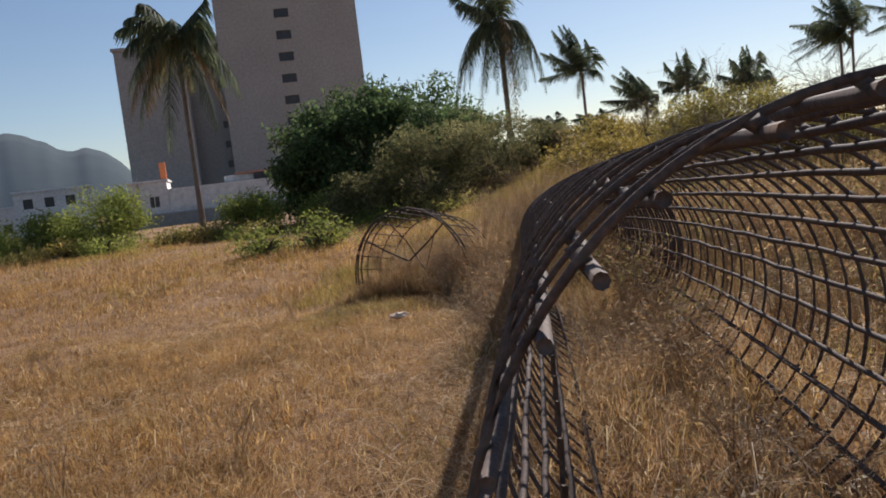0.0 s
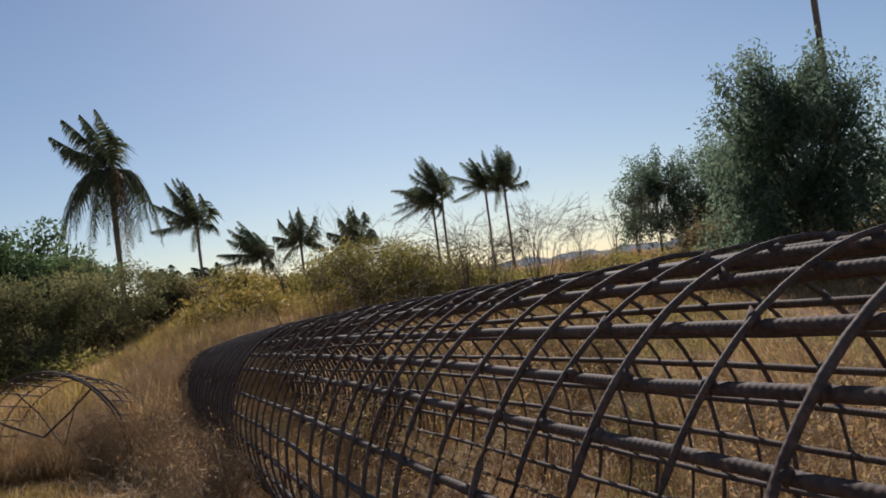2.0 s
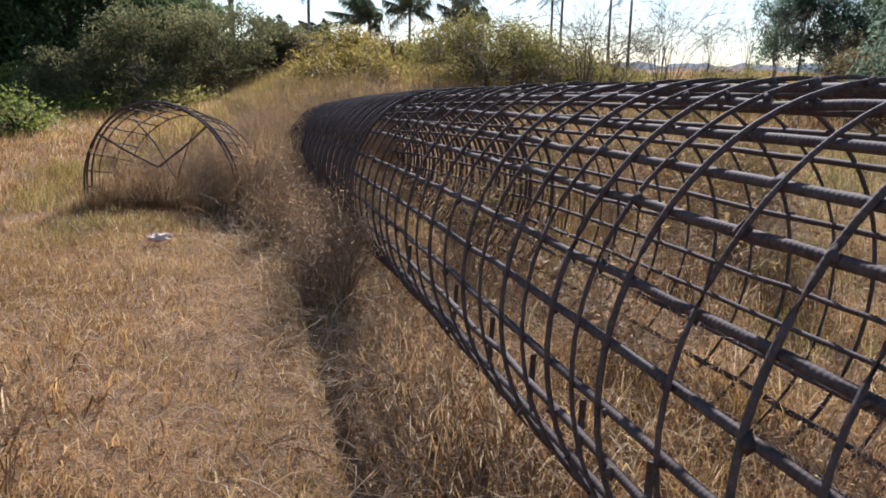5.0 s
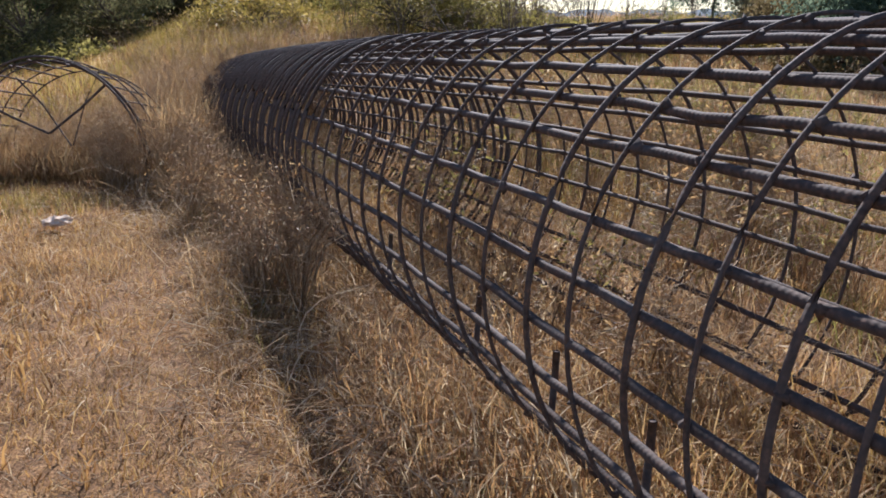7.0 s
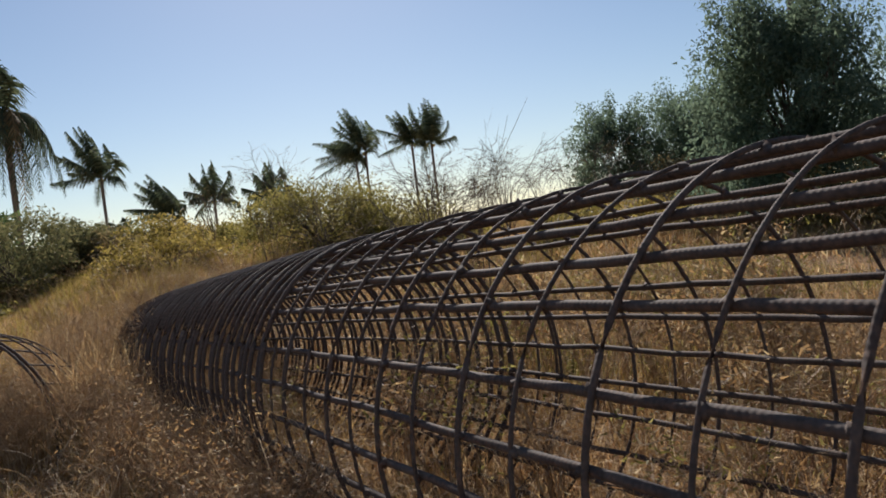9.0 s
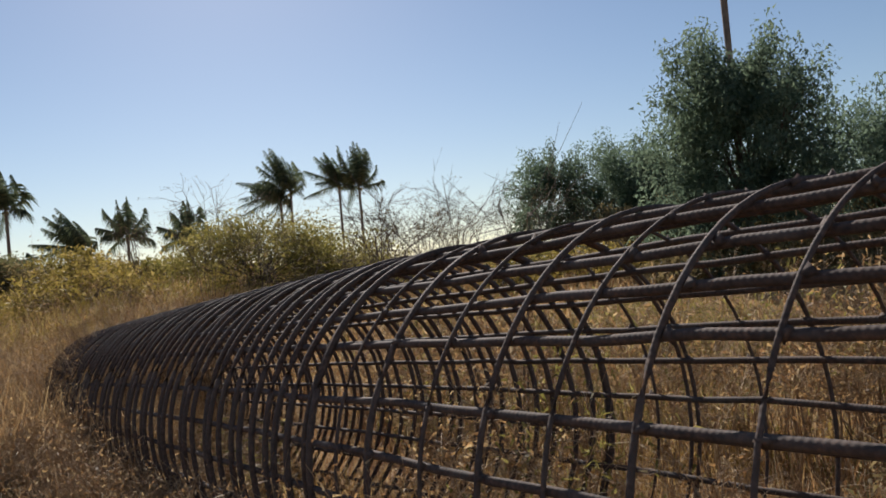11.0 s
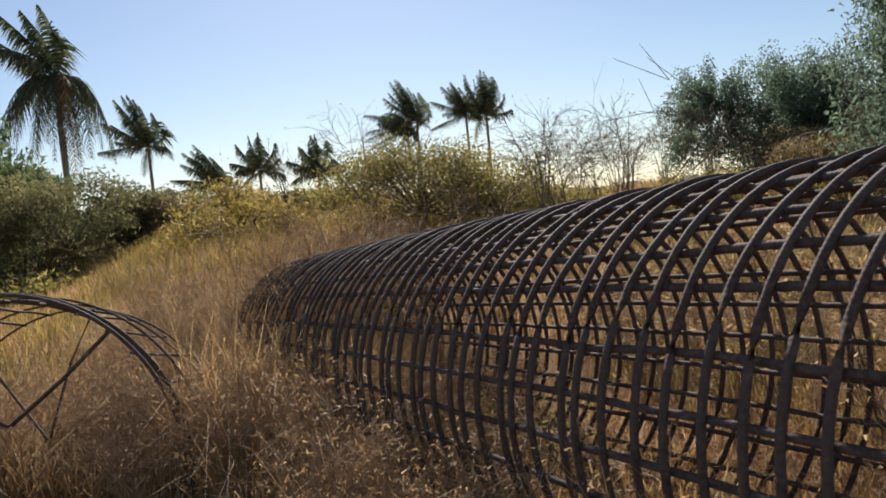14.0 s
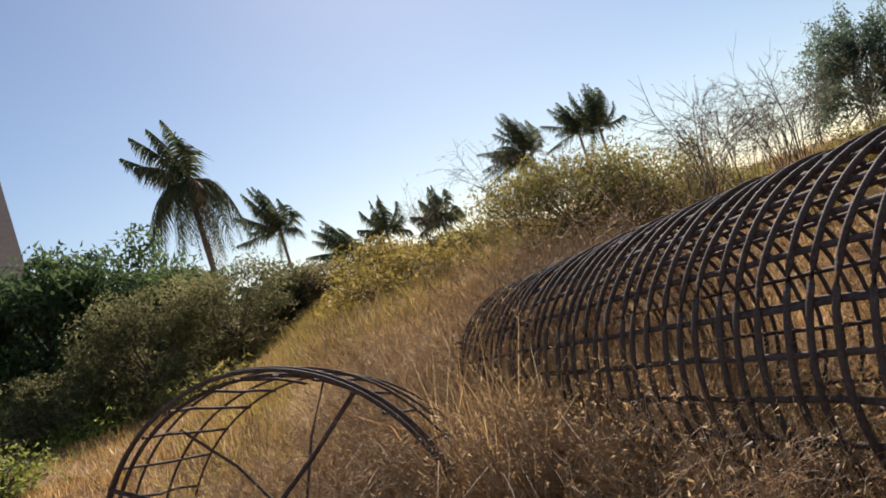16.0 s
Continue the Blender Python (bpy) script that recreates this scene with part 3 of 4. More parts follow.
def twiggy(label, x, y, height, seed, stems=9, lean=0.0, thick=0.018, sprays=6, leaves=0, leaf_mat=None, leaf_size=0.06, stem_mat=None):
    """A bare shrub: arching stems that fork into fine twigs."""
    rng = np.random.default_rng(seed)
    root = tagged(new("bare_shrub"), label, "shrub", "bare shrubs on the rise")
    root.location = (x, y, ground_at(x, y) - 0.05)
    rods, tips = [], []
    for _ in range(stems):
        a = rng.uniform(0, 6.3)
        out = np.array([math.cos(a), math.sin(a) * 0.6, 0]) * rng.uniform(0.15, 0.5) * height + np.array([lean * height, 0, 0])
        top = out + np.array([0, 0, height * rng.uniform(0.6, 1.0)])
        mid = out * 0.3 + np.array([0, 0, height * 0.5]) + rng.normal(0, 0.05 * height, 3)
        p = [np.zeros(3) + rng.normal(0, 0.04, 3), mid, top, top + np.array([out[0] * 0.25, out[1] * 0.2, rng.uniform(-0.12, 0.08) * height])]
        rods.append((p, [thick, thick * 0.7, thick * 0.4, thick * 0.15]))
        for _ in range(sprays):
            s = rng.uniform(0.35, 1)
            q = np.array(p[1]) * (1 - s) + np.array(p[2]) * s
            d = rng.normal(0, 1, 3) + np.array([out[0], out[1], 0.5])
            d /= np.linalg.norm(d)
            e = q + d * rng.uniform(0.10, 0.32) * height
            rods.append(([q, (q + e) / 2 + rng.normal(0, 0.02 * height, 3), e], [thick * 0.4, thick * 0.28, thick * 0.15]))
            tips += [e, (q + e) / 2]
            for _ in range(2):
                g = e + (rng.normal(0, 1, 3) + d) * 0.05 * height
                rods.append(([(q + e) / 2 + (e - q) * 0.2, g], [thick * 0.25, thick * 0.12]))
                tips.append(g)
    st = new("twig_crown", joined_tubes("twig_crown", rods, stem_mat or TWIG, 3))
    st.parent = root
    if leaves:
        v, f = leaf_cloud(rng, np.array(tips), 0.03, leaf_size, leaves, 0.2, 0.3)
        lv = new("foliage", raw_mesh("foliage", v, f, leaf_mat or DRY_BUSH))
        lv.parent = root
    return root


def frond_arrays(rng, azimuth, rise, length, sag, wind, leaflet=0.75, pairs=26):
    """One palm leaf: midrib points, and leaflets that hang from both its sides."""
    n = 9
    s = np.linspace(0, 1, n)
    d = np.array([math.cos(azimuth), math.sin(azimuth), 0])
    pts = d * (length * s * math.cos(rise))[:, None] * (1 - 0.25 * s ** 2)[:, None] + np.array([0, 0, 1]) * (length * (s * math.sin(rise) - sag * s ** 2))[:, None] + np.asarray(wind) * (length * s ** 2)[:, None]
    t = np.linspace(0.12, 0.99, pairs)
    p = np.stack([np.interp(t, s, pts[:, k]) for k in range(3)], -1)
    tang = np.gradient(p, axis=0)
    tang /= np.linalg.norm(tang, axis=1, keepdims=True)
    side = np.cross(tang, [0, 0, 1.0])
    side /= np.linalg.norm(side, axis=1, keepdims=True) + 1e-6
    L = (leaflet * np.sin(np.pi * (0.18 + 0.75 * t)) * rng.uniform(0.8, 1.15, pairs))[:, None]
    vs, fs, k = [], [], 0
    for sg in (-1, 1):
        out = sg * side * 0.75 + tang * 0.55 + np.array([0, 0, -0.75]) + np.asarray(wind) * 0.9 + rng.normal(0, 0.10, (pairs, 3))
        out /= np.linalg.norm(out, axis=1, keepdims=True)
        w = tang * 0.036 * (length / 3)
        mid = p + out * L * 0.5
        tip = p + out * L + np.array([0, 0, -0.40]) * L
        vs.append(np.stack([p - w, p + w, mid + w * 0.9, tip, mid - w * 0.9], 1).reshape(-1, 3))
        i = np.arange(pairs)[:, None] * 5 + k
        fs.append(np.concatenate([i + [[0, 1, 2, 4]], np.concatenate([i + 4, i + 2, i + 3, i + 3], 1)], 0))
        k += pairs * 5
    return pts, np.concatenate(vs), np.concatenate(fs)


def palm_tree(label, x, y, top, seed, frond=3.0, count=17, wind=(-0.25, 0, 0.1), bend=(0, 0), dead=2, trunk_r=0.17, up=0.7, z0=None, skirt=0, sag_k=1.0, hang=0.65):
    rng = np.random.default_rng(seed)
    count += 4
    z = (ground_at(x, y) if z0 is None else z0) - 0.2
    root = tagged(new("palm_tree"), label, "palm tree", "coconut palms")
    root.location = (x, y, z)
    h = top - z
    s = np.linspace(0, 1, 12)
    pts = np.stack([bend[0] * (s ** 1.6 - s) * h * 0.6, bend[1] * s * h * 0.1, s * h], -1)
    rad = trunk_r * (1.35 - 0.55 * np.minimum(s * 3, 1)) * (1 + 0.04 * np.sin(np.arange(12) * 2.1))
    t = new("trunk", rod_mesh("trunk", pts, rad, BARK, 8))
    t.parent = root
    head = pts[-1]
    for k in range(count + dead + skirt):
        az = k * 2.399 + rng.uniform(-0.2, 0.2)
        old = k >= count
        level = k / count
        rise = (rng.uniform(-0.9, 0.1) if hang < 1 else rng.uniform(0.1, 0.5)) if old else (1.25 - 1.35 * level) * up + rng.uniform(-0.15, 0.15)
        sag = hang * rng.uniform(0.8, 1.2) if old else (0.30 + 0.45 * level) * sag_k
        L = frond * rng.uniform(0.85, 1.1)
        mid, v, f = frond_arrays(rng, az, rise, L, sag, np.array(wind) * (0.4 if old else 1.0), 0.30 * frond, 38)
        mat = PALM_DEAD if old and k - count < dead else PALM
        ob = new("frond", raw_mesh("frond", v, f, mat))
        ob.parent = root
        ob.location = head
        rib = new("midrib", rod_mesh("midrib", mid, np.linspace(0.035, 0.008, len(mid)) * frond / 3, mat, 4))
        rib.parent = ob
    nut = bmesh.new()
    for _ in range(5):
        a = rng.uniform(0, 6.3)
        bmesh.ops.create_icosphere(nut, subdivisions=1, radius=0.16, matrix=Matrix.Translation((head[0] + 0.28 * math.cos(a), head[1] + 0.28 * math.sin(a), head[2] - 0.25 - rng.uniform(0, 0.2))))
    part("coconut_cluster", nut, OLIVE, root, smooth=True)
    return root


# palms, near to far
palm_tree("tall coconut palm with drooping yellowing fronds near tower", -19.5, 44.1, 10.9, 31, 4.3, 15, (-0.10, 0, 0.0), (0.0, 0), 4, 0.16, 0.75, skirt=4)
palm_tree("stout coconut palm with a heavy hanging skirt of fronds", -2.5, 71.4, 13.9, 32, 5.2, 5, (-0.28, 0, 0.14), (0, 0), 3, 0.28, 1.9, skirt=20, sag_k=0.6, hang=1.5)
palm_tree("slender windblown coconut palm above the dry rise", 6.7, 112.2, 13.1, 33, 5.4, 15, (-0.30, 0, 0.25), (0.02, 0), 0, 0.24, 1.35, skirt=1, sag_k=0.5, hang=1.1)
palm_tree("windblown coconut palm on the rise", 15.1, 115.0, 7.8, 34, 5.4, 15, (-0.50, 0, 0.18), (0.03, 0), 0, 0.24, 1.3, sag_k=0.6)
palm_tree("open-crowned coconut palm on the rise", 22.1, 122.9, 9.9, 35, 5.6, 11, (-0.06, 0, 0.10), (0, 0), 0, 0.24, 1.15, sag_k=0.55)
palm_tree("open-crowned coconut palm behind olive bushes", 33.0, 131.5, 9.6, 36, 6.4, 13, (-0.12, 0, 0.10), (0, 0), 0, 0.26, 1.15, sag_k=0.6)
palm_tree("slender coconut palm bent by the wind", 31.0, 88.2, 10.6, 37, 3.8, 13, (-0.75, 0, -0.12), (-0.05, 0), 0, 0.18, 1.0, sag_k=0.7)
palm_tree("slender coconut palm bent by the wind", 32.1, 87.8, 11.3, 38, 3.9, 14, (-0.38, 0, 0.30), (0.10, 0), 0, 0.18, 1.6, sag_k=0.4)
palm_tree("slender coconut palm bent by the wind", 34.1, 79.9, 10.9, 39, 3.2, 11, (-0.45, 0, 0.20), (0.02, 0), 0, 0.16, 1.4, sag_k=0.6)
palm_tree("tall slender coconut palm with one long loose frond", 36.0, 79.2, 10.6, 40, 3.6, 15, (-0.10, 0, 0.35), (0.02, 0), 0, 0.17, 1.7, skirt=1, sag_k=0.4, hang=1.0)
palm_tree("small coconut palm in the far gap", 2.2, 114.0, 6.6, 41, 4.0, 12, (-0.2, 0, 0.0), (0, 0), 1, 0.2, 0.7)
palm_tree("small coconut palm half hidden by bushes", 8.2, 117.0, 6.2, 42, 4.2, 12, (-0.3, 0, 0.0), (0, 0), 0, 0.2, 0.7)
palm_tree("tall bare palm trunk behind the feathery tree", 24.4, 24.8, 18.0, 43, 3.0, 12, (-0.3, 0, 0.1), (0.05, 0), 0, 0.16, 0.9)

# broad dark trees below the tower
build_tree("broadleaf_tree", "broad dense dark green mango tree", -8.4, 40.0, 6.5, (4.4, 3.8, 3.2), LEAF_DARK, 51, 30000, 0.27, 190, low=0.06, spread=0.42, trunk_r=0.3)
build_tree("broadleaf_tree", "broad dense dark green mango tree", -4.9, 43.0, 5.4, (2.6, 3.0, 2.7), LEAF_DARK, 52, 13000, 0.26, 90, low=0.06, spread=0.42, trunk_r=0.25)
build_tree("broadleaf_tree", "low dark green tree beside mango tree", -11.6, 41.0, 4.6, (2.0, 2.2, 2.2), LEAF_DARK, 58, 9000, 0.26, 60, low=0.06, spread=0.42, trunk_r=0.2)
# feathery trees on the rise
def feathery(label, x, y, top, radii, seed, leaves, sprays, trunk_r, spread=0.24):
    build_tree("feathery_tree", label, x, y, top - ground_at(x, y), radii, LEAF_FEATHER, seed, leaves, 0.135, sprays * 3, droop=0.7, low=0.03, spread=spread, trunk_r=trunk_r, narrow=0.42, flat=1.5, ragged=sprays)


feathery("tall dark feathery tree with drooping sprays", 16.2, 18.6, 6.7, (2.5, 2.3, 3.1), 53, 48000, 130, 0.10, 0.18)
feathery("dark feathery tree with drooping sprays", 23.4, 29.4, 5.8, (2.9, 2.5, 2.8), 54, 46000, 76, 0.08)
feathery("small feathery tree at the edge", 20.8, 31.8, 6.1, (2.1, 1.8, 2.2), 56, 17000, 60, 0.05, 0.14)
feathery("wide dark feathery tree on the rise", 22.2, 18.6, 5.3, (3.2, 3.0, 2.7), 55, 26000, 70, 0.12)
feathery("wide dark feathery tree on the rise", 34.0, 15.0, 6.8, (4.5, 3.6, 3.8), 57, 26000, 50, 0.14)
for n, (x, y, h) in enumerate(((20.6, 27.2, 1.7), (22.0, 25.6, 1.9), (18.6, 25.0, 1.2))):
    build_tree("dry_shrub", "dry brownish shrub before the feathery trees", x, y, h, (1.9, 1.6, h * 0.5), DRY_BUSH, 260 + n, 6000, 0.11, 50, droop=0.1, low=0.06, spread=0.22, trunk_r=0.04, category="bush")

# bushes
R = random.Random(5)
bush("rounded olive-green bush on the rise", 5.2, 24.7, 4.0, 2.1, OLIVE, 60, 17000, 0.09, spread=0.32)
bush("low olive-green bush on the rise", 7.3, 24.6, 3.2, 1.5, OLIVE, 61, 9000, 0.09, spread=0.3)
bush("low yellowish bush on the rise", 1.4, 27.0, 3.6, 1.0, YELLOW, 62, 3600, 0.12)
bush("low yellowish bush on the rise", 10.5, 27.5, 3.4, 0.5, OLIVE, 63, 3600, 0.11)
bush("brownish dry bush beside the feathery tree", 14.6, 18.6, 4.0, 1.0, DRY_BUSH, 64, 7000, 0.11)
bush("brownish dry bush beside the feathery tree", 17.6, 16.0, 5.0, 1.3, DRY_BUSH, 65, 8000, 0.12)
bush("brownish dry bush under the feathery tree", 18.8, 19.4, 4.2, 1.9, DRY_BUSH, 67, 9000, 0.12)
bush("brownish dry bush under the feathery tree", 22.4, 17.6, 4.6, 2.1, DRY_BUSH, 68, 9000, 0.12)
bush("yellowish low bush beside the feathery tree", 12.6, 21.0, 3.0, 0.9, YELLOW, 66, 3000, 0.10)
for n, (x, y, w, h) in enumerate(((-5.0, 33.0, 4.0, 3.6), (-2.4, 35.0, 4.2, 3.8), (0.0, 38.0, 3.0, 1.9), (-7.6, 33.0, 3.2, 2.0), (-4.0, 40.0, 5.0, 4.4))):
    bush("tall dark olive thicket below palms", x, y, w, h, THICKET, 70 + n, 12000, 0.12, "thicket below the palms", 0.3)
for n, (x, y, w, h) in enumerate(((-12.9, 33.8, 2.8, 1.7), (-19.2, 33.2, 3.6, 2.7), (-21.8, 34.0, 3.2, 1.9), (-25.0, 33.5, 4.0, 1.6), (-9.6, 34.5, 2.2, 1.3), (-29.0, 35.0, 5.0, 2.2))):
    bush("bright green bush before white wall", x, y, w, h, LEAF_LIGHT, 80 + n, 7500, 0.14, "green bushes below the tower", 0.32)
for n in range(14):
    x = -30 + n * 1.75 + R.uniform(-0.5, 0.5)
    bush("low yellow-green weed bush at field edge", x, 31.5 + R.uniform(-1.5, 2.0), R.uniform(1.6, 2.8), R.uniform(0.4, 0.8), (YELLOW, LEAF_LIGHT, OLIVE)[n % 3], 100 + n, 1500, 0.13, "weeds at the field edge")
bush("bright fresh green bush behind sunken cage", -6.6, 22.0, 1.6, 1.0, LEAF_LIGHT, 120, 1600, 0.10, "green bushes below the tower")
bush("bright fresh green bush behind sunken cage", -8.0, 21.0, 1.4, 0.7, LEAF_LIGHT, 121, 1200, 0.10, "green bushes below the tower")
for n in range(16):
    x = -4 + n * 1.0 + R.uniform(-0.7, 0.7)
    bush("low olive scrub along skyline", x, 33 + R.uniform(-3, 6), R.uniform(2.2, 3.6), R.uniform(0.7, 1.3) * (1.0 if x < 7 else 0.6), (OLIVE, YELLOW, DRY_BUSH)[n % 3], 130 + n, 2000, 0.14, "scrub along the skyline")
for n in range(14):
    x = 4 + n * 1.6 + R.uniform(-0.6, 0.6)
    twiggy("bare pale twiggy shrub against sky", x, 27 + R.uniform(-4, 5), R.uniform(1.6, 3.2), 160 + n, 8, R.uniform(-0.2, 0.3), 0.016, 6, 160)
for n, (x, y, w, h) in enumerate(((10.6, 21.6, 2.0, 0.7), (12.2, 23.2, 2.4, 0.9), (13.6, 20.4, 2.2, 0.8), (9.2, 25.4, 2.4, 0.8))):
    bush("low yellowing bush on the dry slope", x, y, w, h, (YELLOW, OLIVE)[n % 2], 150 + n, 3400, 0.085)
twiggy("tall bare shrub with long arching stems", 9.4, 22.2, 2.8, 190, 8, 0.1, 0.018, 6, 120)
twiggy("tall bare shrub with long arching stems", 7.3, 22.4, 2.9, 191, 9, 0.05, 0.018, 7, 120)
twiggy("tall bare shrub with long arching stems", 6.5, 20.2, 2.7, 194, 8, 0.0, 0.014, 7, 60)
twiggy("tall bare sapling behind the cage", 1.35, 9.5, 2.7, 192, 4, 0.0, 0.010, 3, 0)
for n, (x, y) in enumerate(((2.6, 16.0), (3.4, 19.0), (1.8, 20.5), (4.6, 17.2))):
    twiggy("thin bare shrub beyond the cage", x, y, R.uniform(1.3, 2.1), 200 + n, 5, -0.1, 0.010, 4, 30)


# ---- grass ----
def blades(rng, x, y, height, width, lean, fine):
    n = len(x)
    z = ground_z(x, y) - 0.02
    a = rng.uniform(0, 2 * np.pi, n)
    d = np.stack([np.cos(a), np.sin(a), np.zeros(n)], -1)
    b = rng.uniform(0, 2 * np.pi, n)
    s = np.stack([np.cos(b), np.sin(b), np.zeros(n)], -1) * (width * rng.uniform(0.6, 1.3, n))[:, None] / 2
    h = height * rng.uniform(0.45, 1.25, n)
    ln = lean * rng.uniform(0.1, 1.3, n)
    p = np.stack([x, y, z], -1)
    up = np.array([0, 0, 1.0])
    m = p + up * (h * 0.6)[:, None] + d * (h * ln * 0.35)[:, None]
    t = p + up * (h * np.cos(ln * 0.9))[:, None] + d * (h * ln)[:, None]
    if fine:
        v = np.stack([p - s, p + s, m + s * 0.8, t, m - s * 0.8], 1).reshape(-1, 3)
        i = np.arange(n)[:, None] * 5
        f = np.concatenate([i + [[0, 1, 2]], i + [[0, 2, 4]], i + [[4, 2, 3]]], 1).reshape(-1, 3)
    else:
        v = np.stack([p - s, p + s, t], 1).reshape(-1, 3)
        f = np.arange(n * 3).reshape(-1, 3)
    return v, f


def patch(name, label, mat, seed, count, area, height, width, lean, fine=True, keep=None):
    rng = np.random.default_rng(seed)
    x0, x1, y0, y1 = area
    x, y = rng.uniform(x0, x1, count), rng.uniform(y0, y1, count)
    m = count * 3 // 5
    tufts = max(1, count // 28)
    tx, ty = rng.uniform(x0, x1, tufts), rng.uniform(y0, y1, tufts)
    pick = rng.integers(0, tufts, m)
    size = max(width, 0.0055) * 9
    x[:m], y[:m] = tx[pick] + rng.normal(0, size, m), ty[pick] + rng.normal(0, size, m)
    dens = 0.5 + 0.5 * waves(x, y, 2.3, seed + 1)
    ok = rng.uniform(0, 1, count) < 0.25 + 0.75 * dens
    fx, fy = min(2.5, 0.12 * (x1 - x0)), min(2.5, 0.12 * (y1 - y0))
    edge = np.minimum(np.minimum(x - x0, x1 - x) / fx, np.minimum(y - y0, y1 - y) / fy) + 0.5 * waves(x, y, 1.2, seed + 4)
    ok &= rng.uniform(0, 1, count) < np.clip(edge, 0, 1)
    if keep is not None:
        ok &= keep(x, y, rng)
    x, y = x[ok], y[ok]
    hh = height(x, y) if callable(height) else np.full(len(x), height)
    hh = hh * (0.75 + 0.35 * waves(x, y, 1.1, seed + 2))
    v, f = blades(rng, x, y, np.maximum(hh, 0.03), width, lean, fine)
    return tagged(new(name, raw_mesh(name, v, f, mat)), label, "grass", kind="stuff")


def off_cage(x, y, rng):
    return (np.abs(x + 0.05) > 0.85) | (y < 1.3) | (y > 13.4)


def left_near(x, y):
    return 0.13 + 0.05 * waves(x, y, 0.8, 77) + 0.10 * smooth01((y - 11) / 5)


def soft_edge(x0, x1, w=0.5):
    """Thins a patch out towards its sides."""
    def keep(x, y, rng):
        d = np.minimum(x - x0, x1 - x) / w
        return rng.uniform(0, 1, len(x)) < np.clip(d, 0, 1)
    return keep


patch("dry_lawn", "short trampled dry straw grass", STRAW, 1, 275000, (-6.6, -0.2, -0.8, 12.5), left_near, 0.0042, 1.35, keep=soft_edge(-9, -0.3, 0.8))
patch("dry_lawn", "short dry straw grass of the open field", STRAW, 2, 150000, (-17, -0.8, 2.0, 23.0), left_near, 0.010, 1.0, keep=soft_edge(-17, -1.0, 1.0))
patch("fallen_straw", "pale fallen straw stalks lying on grass", STRAW, 12, 16000, (-7.0, -0.6, -1.0, 12.0), 0.26, 0.0042, 2.0)
patch("golden_tufts", "golden clumps of longer dry grass", GOLD, 17, 90000, (-8.5, -0.4, -3.0, 13.0), lambda x, y: 0.17 + 0.06 * waves(x, y, 1.8, 23), 0.0038, 1.5, keep=lambda x, y, rng: waves(x, y, 2.6, 25) + rng.normal(0, 0.15, len(x)) > 0.15)
patch("golden_tufts", "golden clumps among tall dry grass", GOLD, 18, 60000, (-1.0, 6.0, -1.0, 16.0), lambda x, y: 0.42 + 0.15 * waves(x, y, 1.2, 27), 0.0060, 1.3, keep=lambda x, y, rng: waves(x, y, 1.6, 28) + rng.normal(0, 0.15, len(x)) > 0.2)
patch("tall_grass", "rank dry grass in the open cage mouth", TALL, 20, 26000, (-0.85, 0.85, 0.6, 6.5), lambda x, y: 0.42 + 0.12 * waves(x, y, 1.4, 31), 0.0060, 1.2)
patch("withered_weeds", "russet weeds mixed through tall dry grass", RUSSET, 19, 80000, (-0.6, 7.5, -1.0, 17.0), lambda x, y: 0.40 + 0.16 * waves(x, y, 1.3, 33), 0.0062, 1.3, keep=lambda x, y, rng: waves(x, y, 1.9, 35) + rng.normal(0, 0.2, len(x)) > 0.0)
patch("yellow_weeds", "yellow-green weeds round the sunken cage", YELLOW, 21, 26000, (-5.0, -1.0, 9.6, 17.0), lambda x, y: 0.26 + 0.12 * waves(x, y, 1.0, 37) + 0.15 * smooth01((y - 12) / 2), 0.0075, 1.2, keep=lambda x, y, rng: waves(x, y, 1.2, 38) + 0.4 * smooth01((y - 11) / 3) + rng.normal(0, 0.2, len(x)) > 0.25)
patch("olive_weeds", "olive weeds scattered along the cage foot", OLIVE, 22, 16000, (-1.5, 0.8, 1.5, 13.0), lambda x, y: 0.20 + 0.08 * waves(x, y, 1.6, 39), 0.0065, 1.2, keep=lambda x, y, rng: waves(x, y, 2.2, 40) + rng.normal(0, 0.2, len(x)) > 0.2)
patch("withered_weeds", "low russet weeds scattered over dry lawn", RUSSET, 23, 60000, (-7.0, -0.8, 0.5, 14.0), lambda x, y: 0.17 + 0.06 * waves(x, y, 1.7, 41), 0.0046, 1.3, keep=lambda x, y, rng: waves(x, y, 1.5, 43) + rng.normal(0, 0.2, len(x)) > 0.25)
patch("yellow_weeds", "yellow-green weeds over the far field", YELLOW, 24, 36000, (-22, -3, 14.0, 32.0), lambda x, y: 0.30 + 0.12 * waves(x, y, 0.5, 45), 0.016, 1.0, False, keep=lambda x, y, rng: waves(x, y, 0.7, 46) + 0.5 * smooth01((y - 16) / 10) + rng.normal(0, 0.25, len(x)) > 0.2)
patch("dry_field", "sunlit dry straw field", STRAW, 3, 110000, (-40, 3, 16, 42), lambda x, y: 0.28 + 0.12 * waves(x, y, 0.3, 8), 0.026, 0.8, False)
patch("tall_grass", "tall dry reddish grass inside the cage", TALL, 4, 60000, (-1.05, 1.1, -1.5, 14.5), lambda x, y: 0.36 + 0.15 * waves(x, y, 0.9, 9), 0.0055, 1.1)
patch("tall_grass", "tall dry grass beyond the cage", TALL, 5, 112000, (0.1, 9.0, -1.5, 17.0), lambda x, y: 0.38 + 0.2 * waves(x, y, 0.6, 10), 0.0070, 1.1)
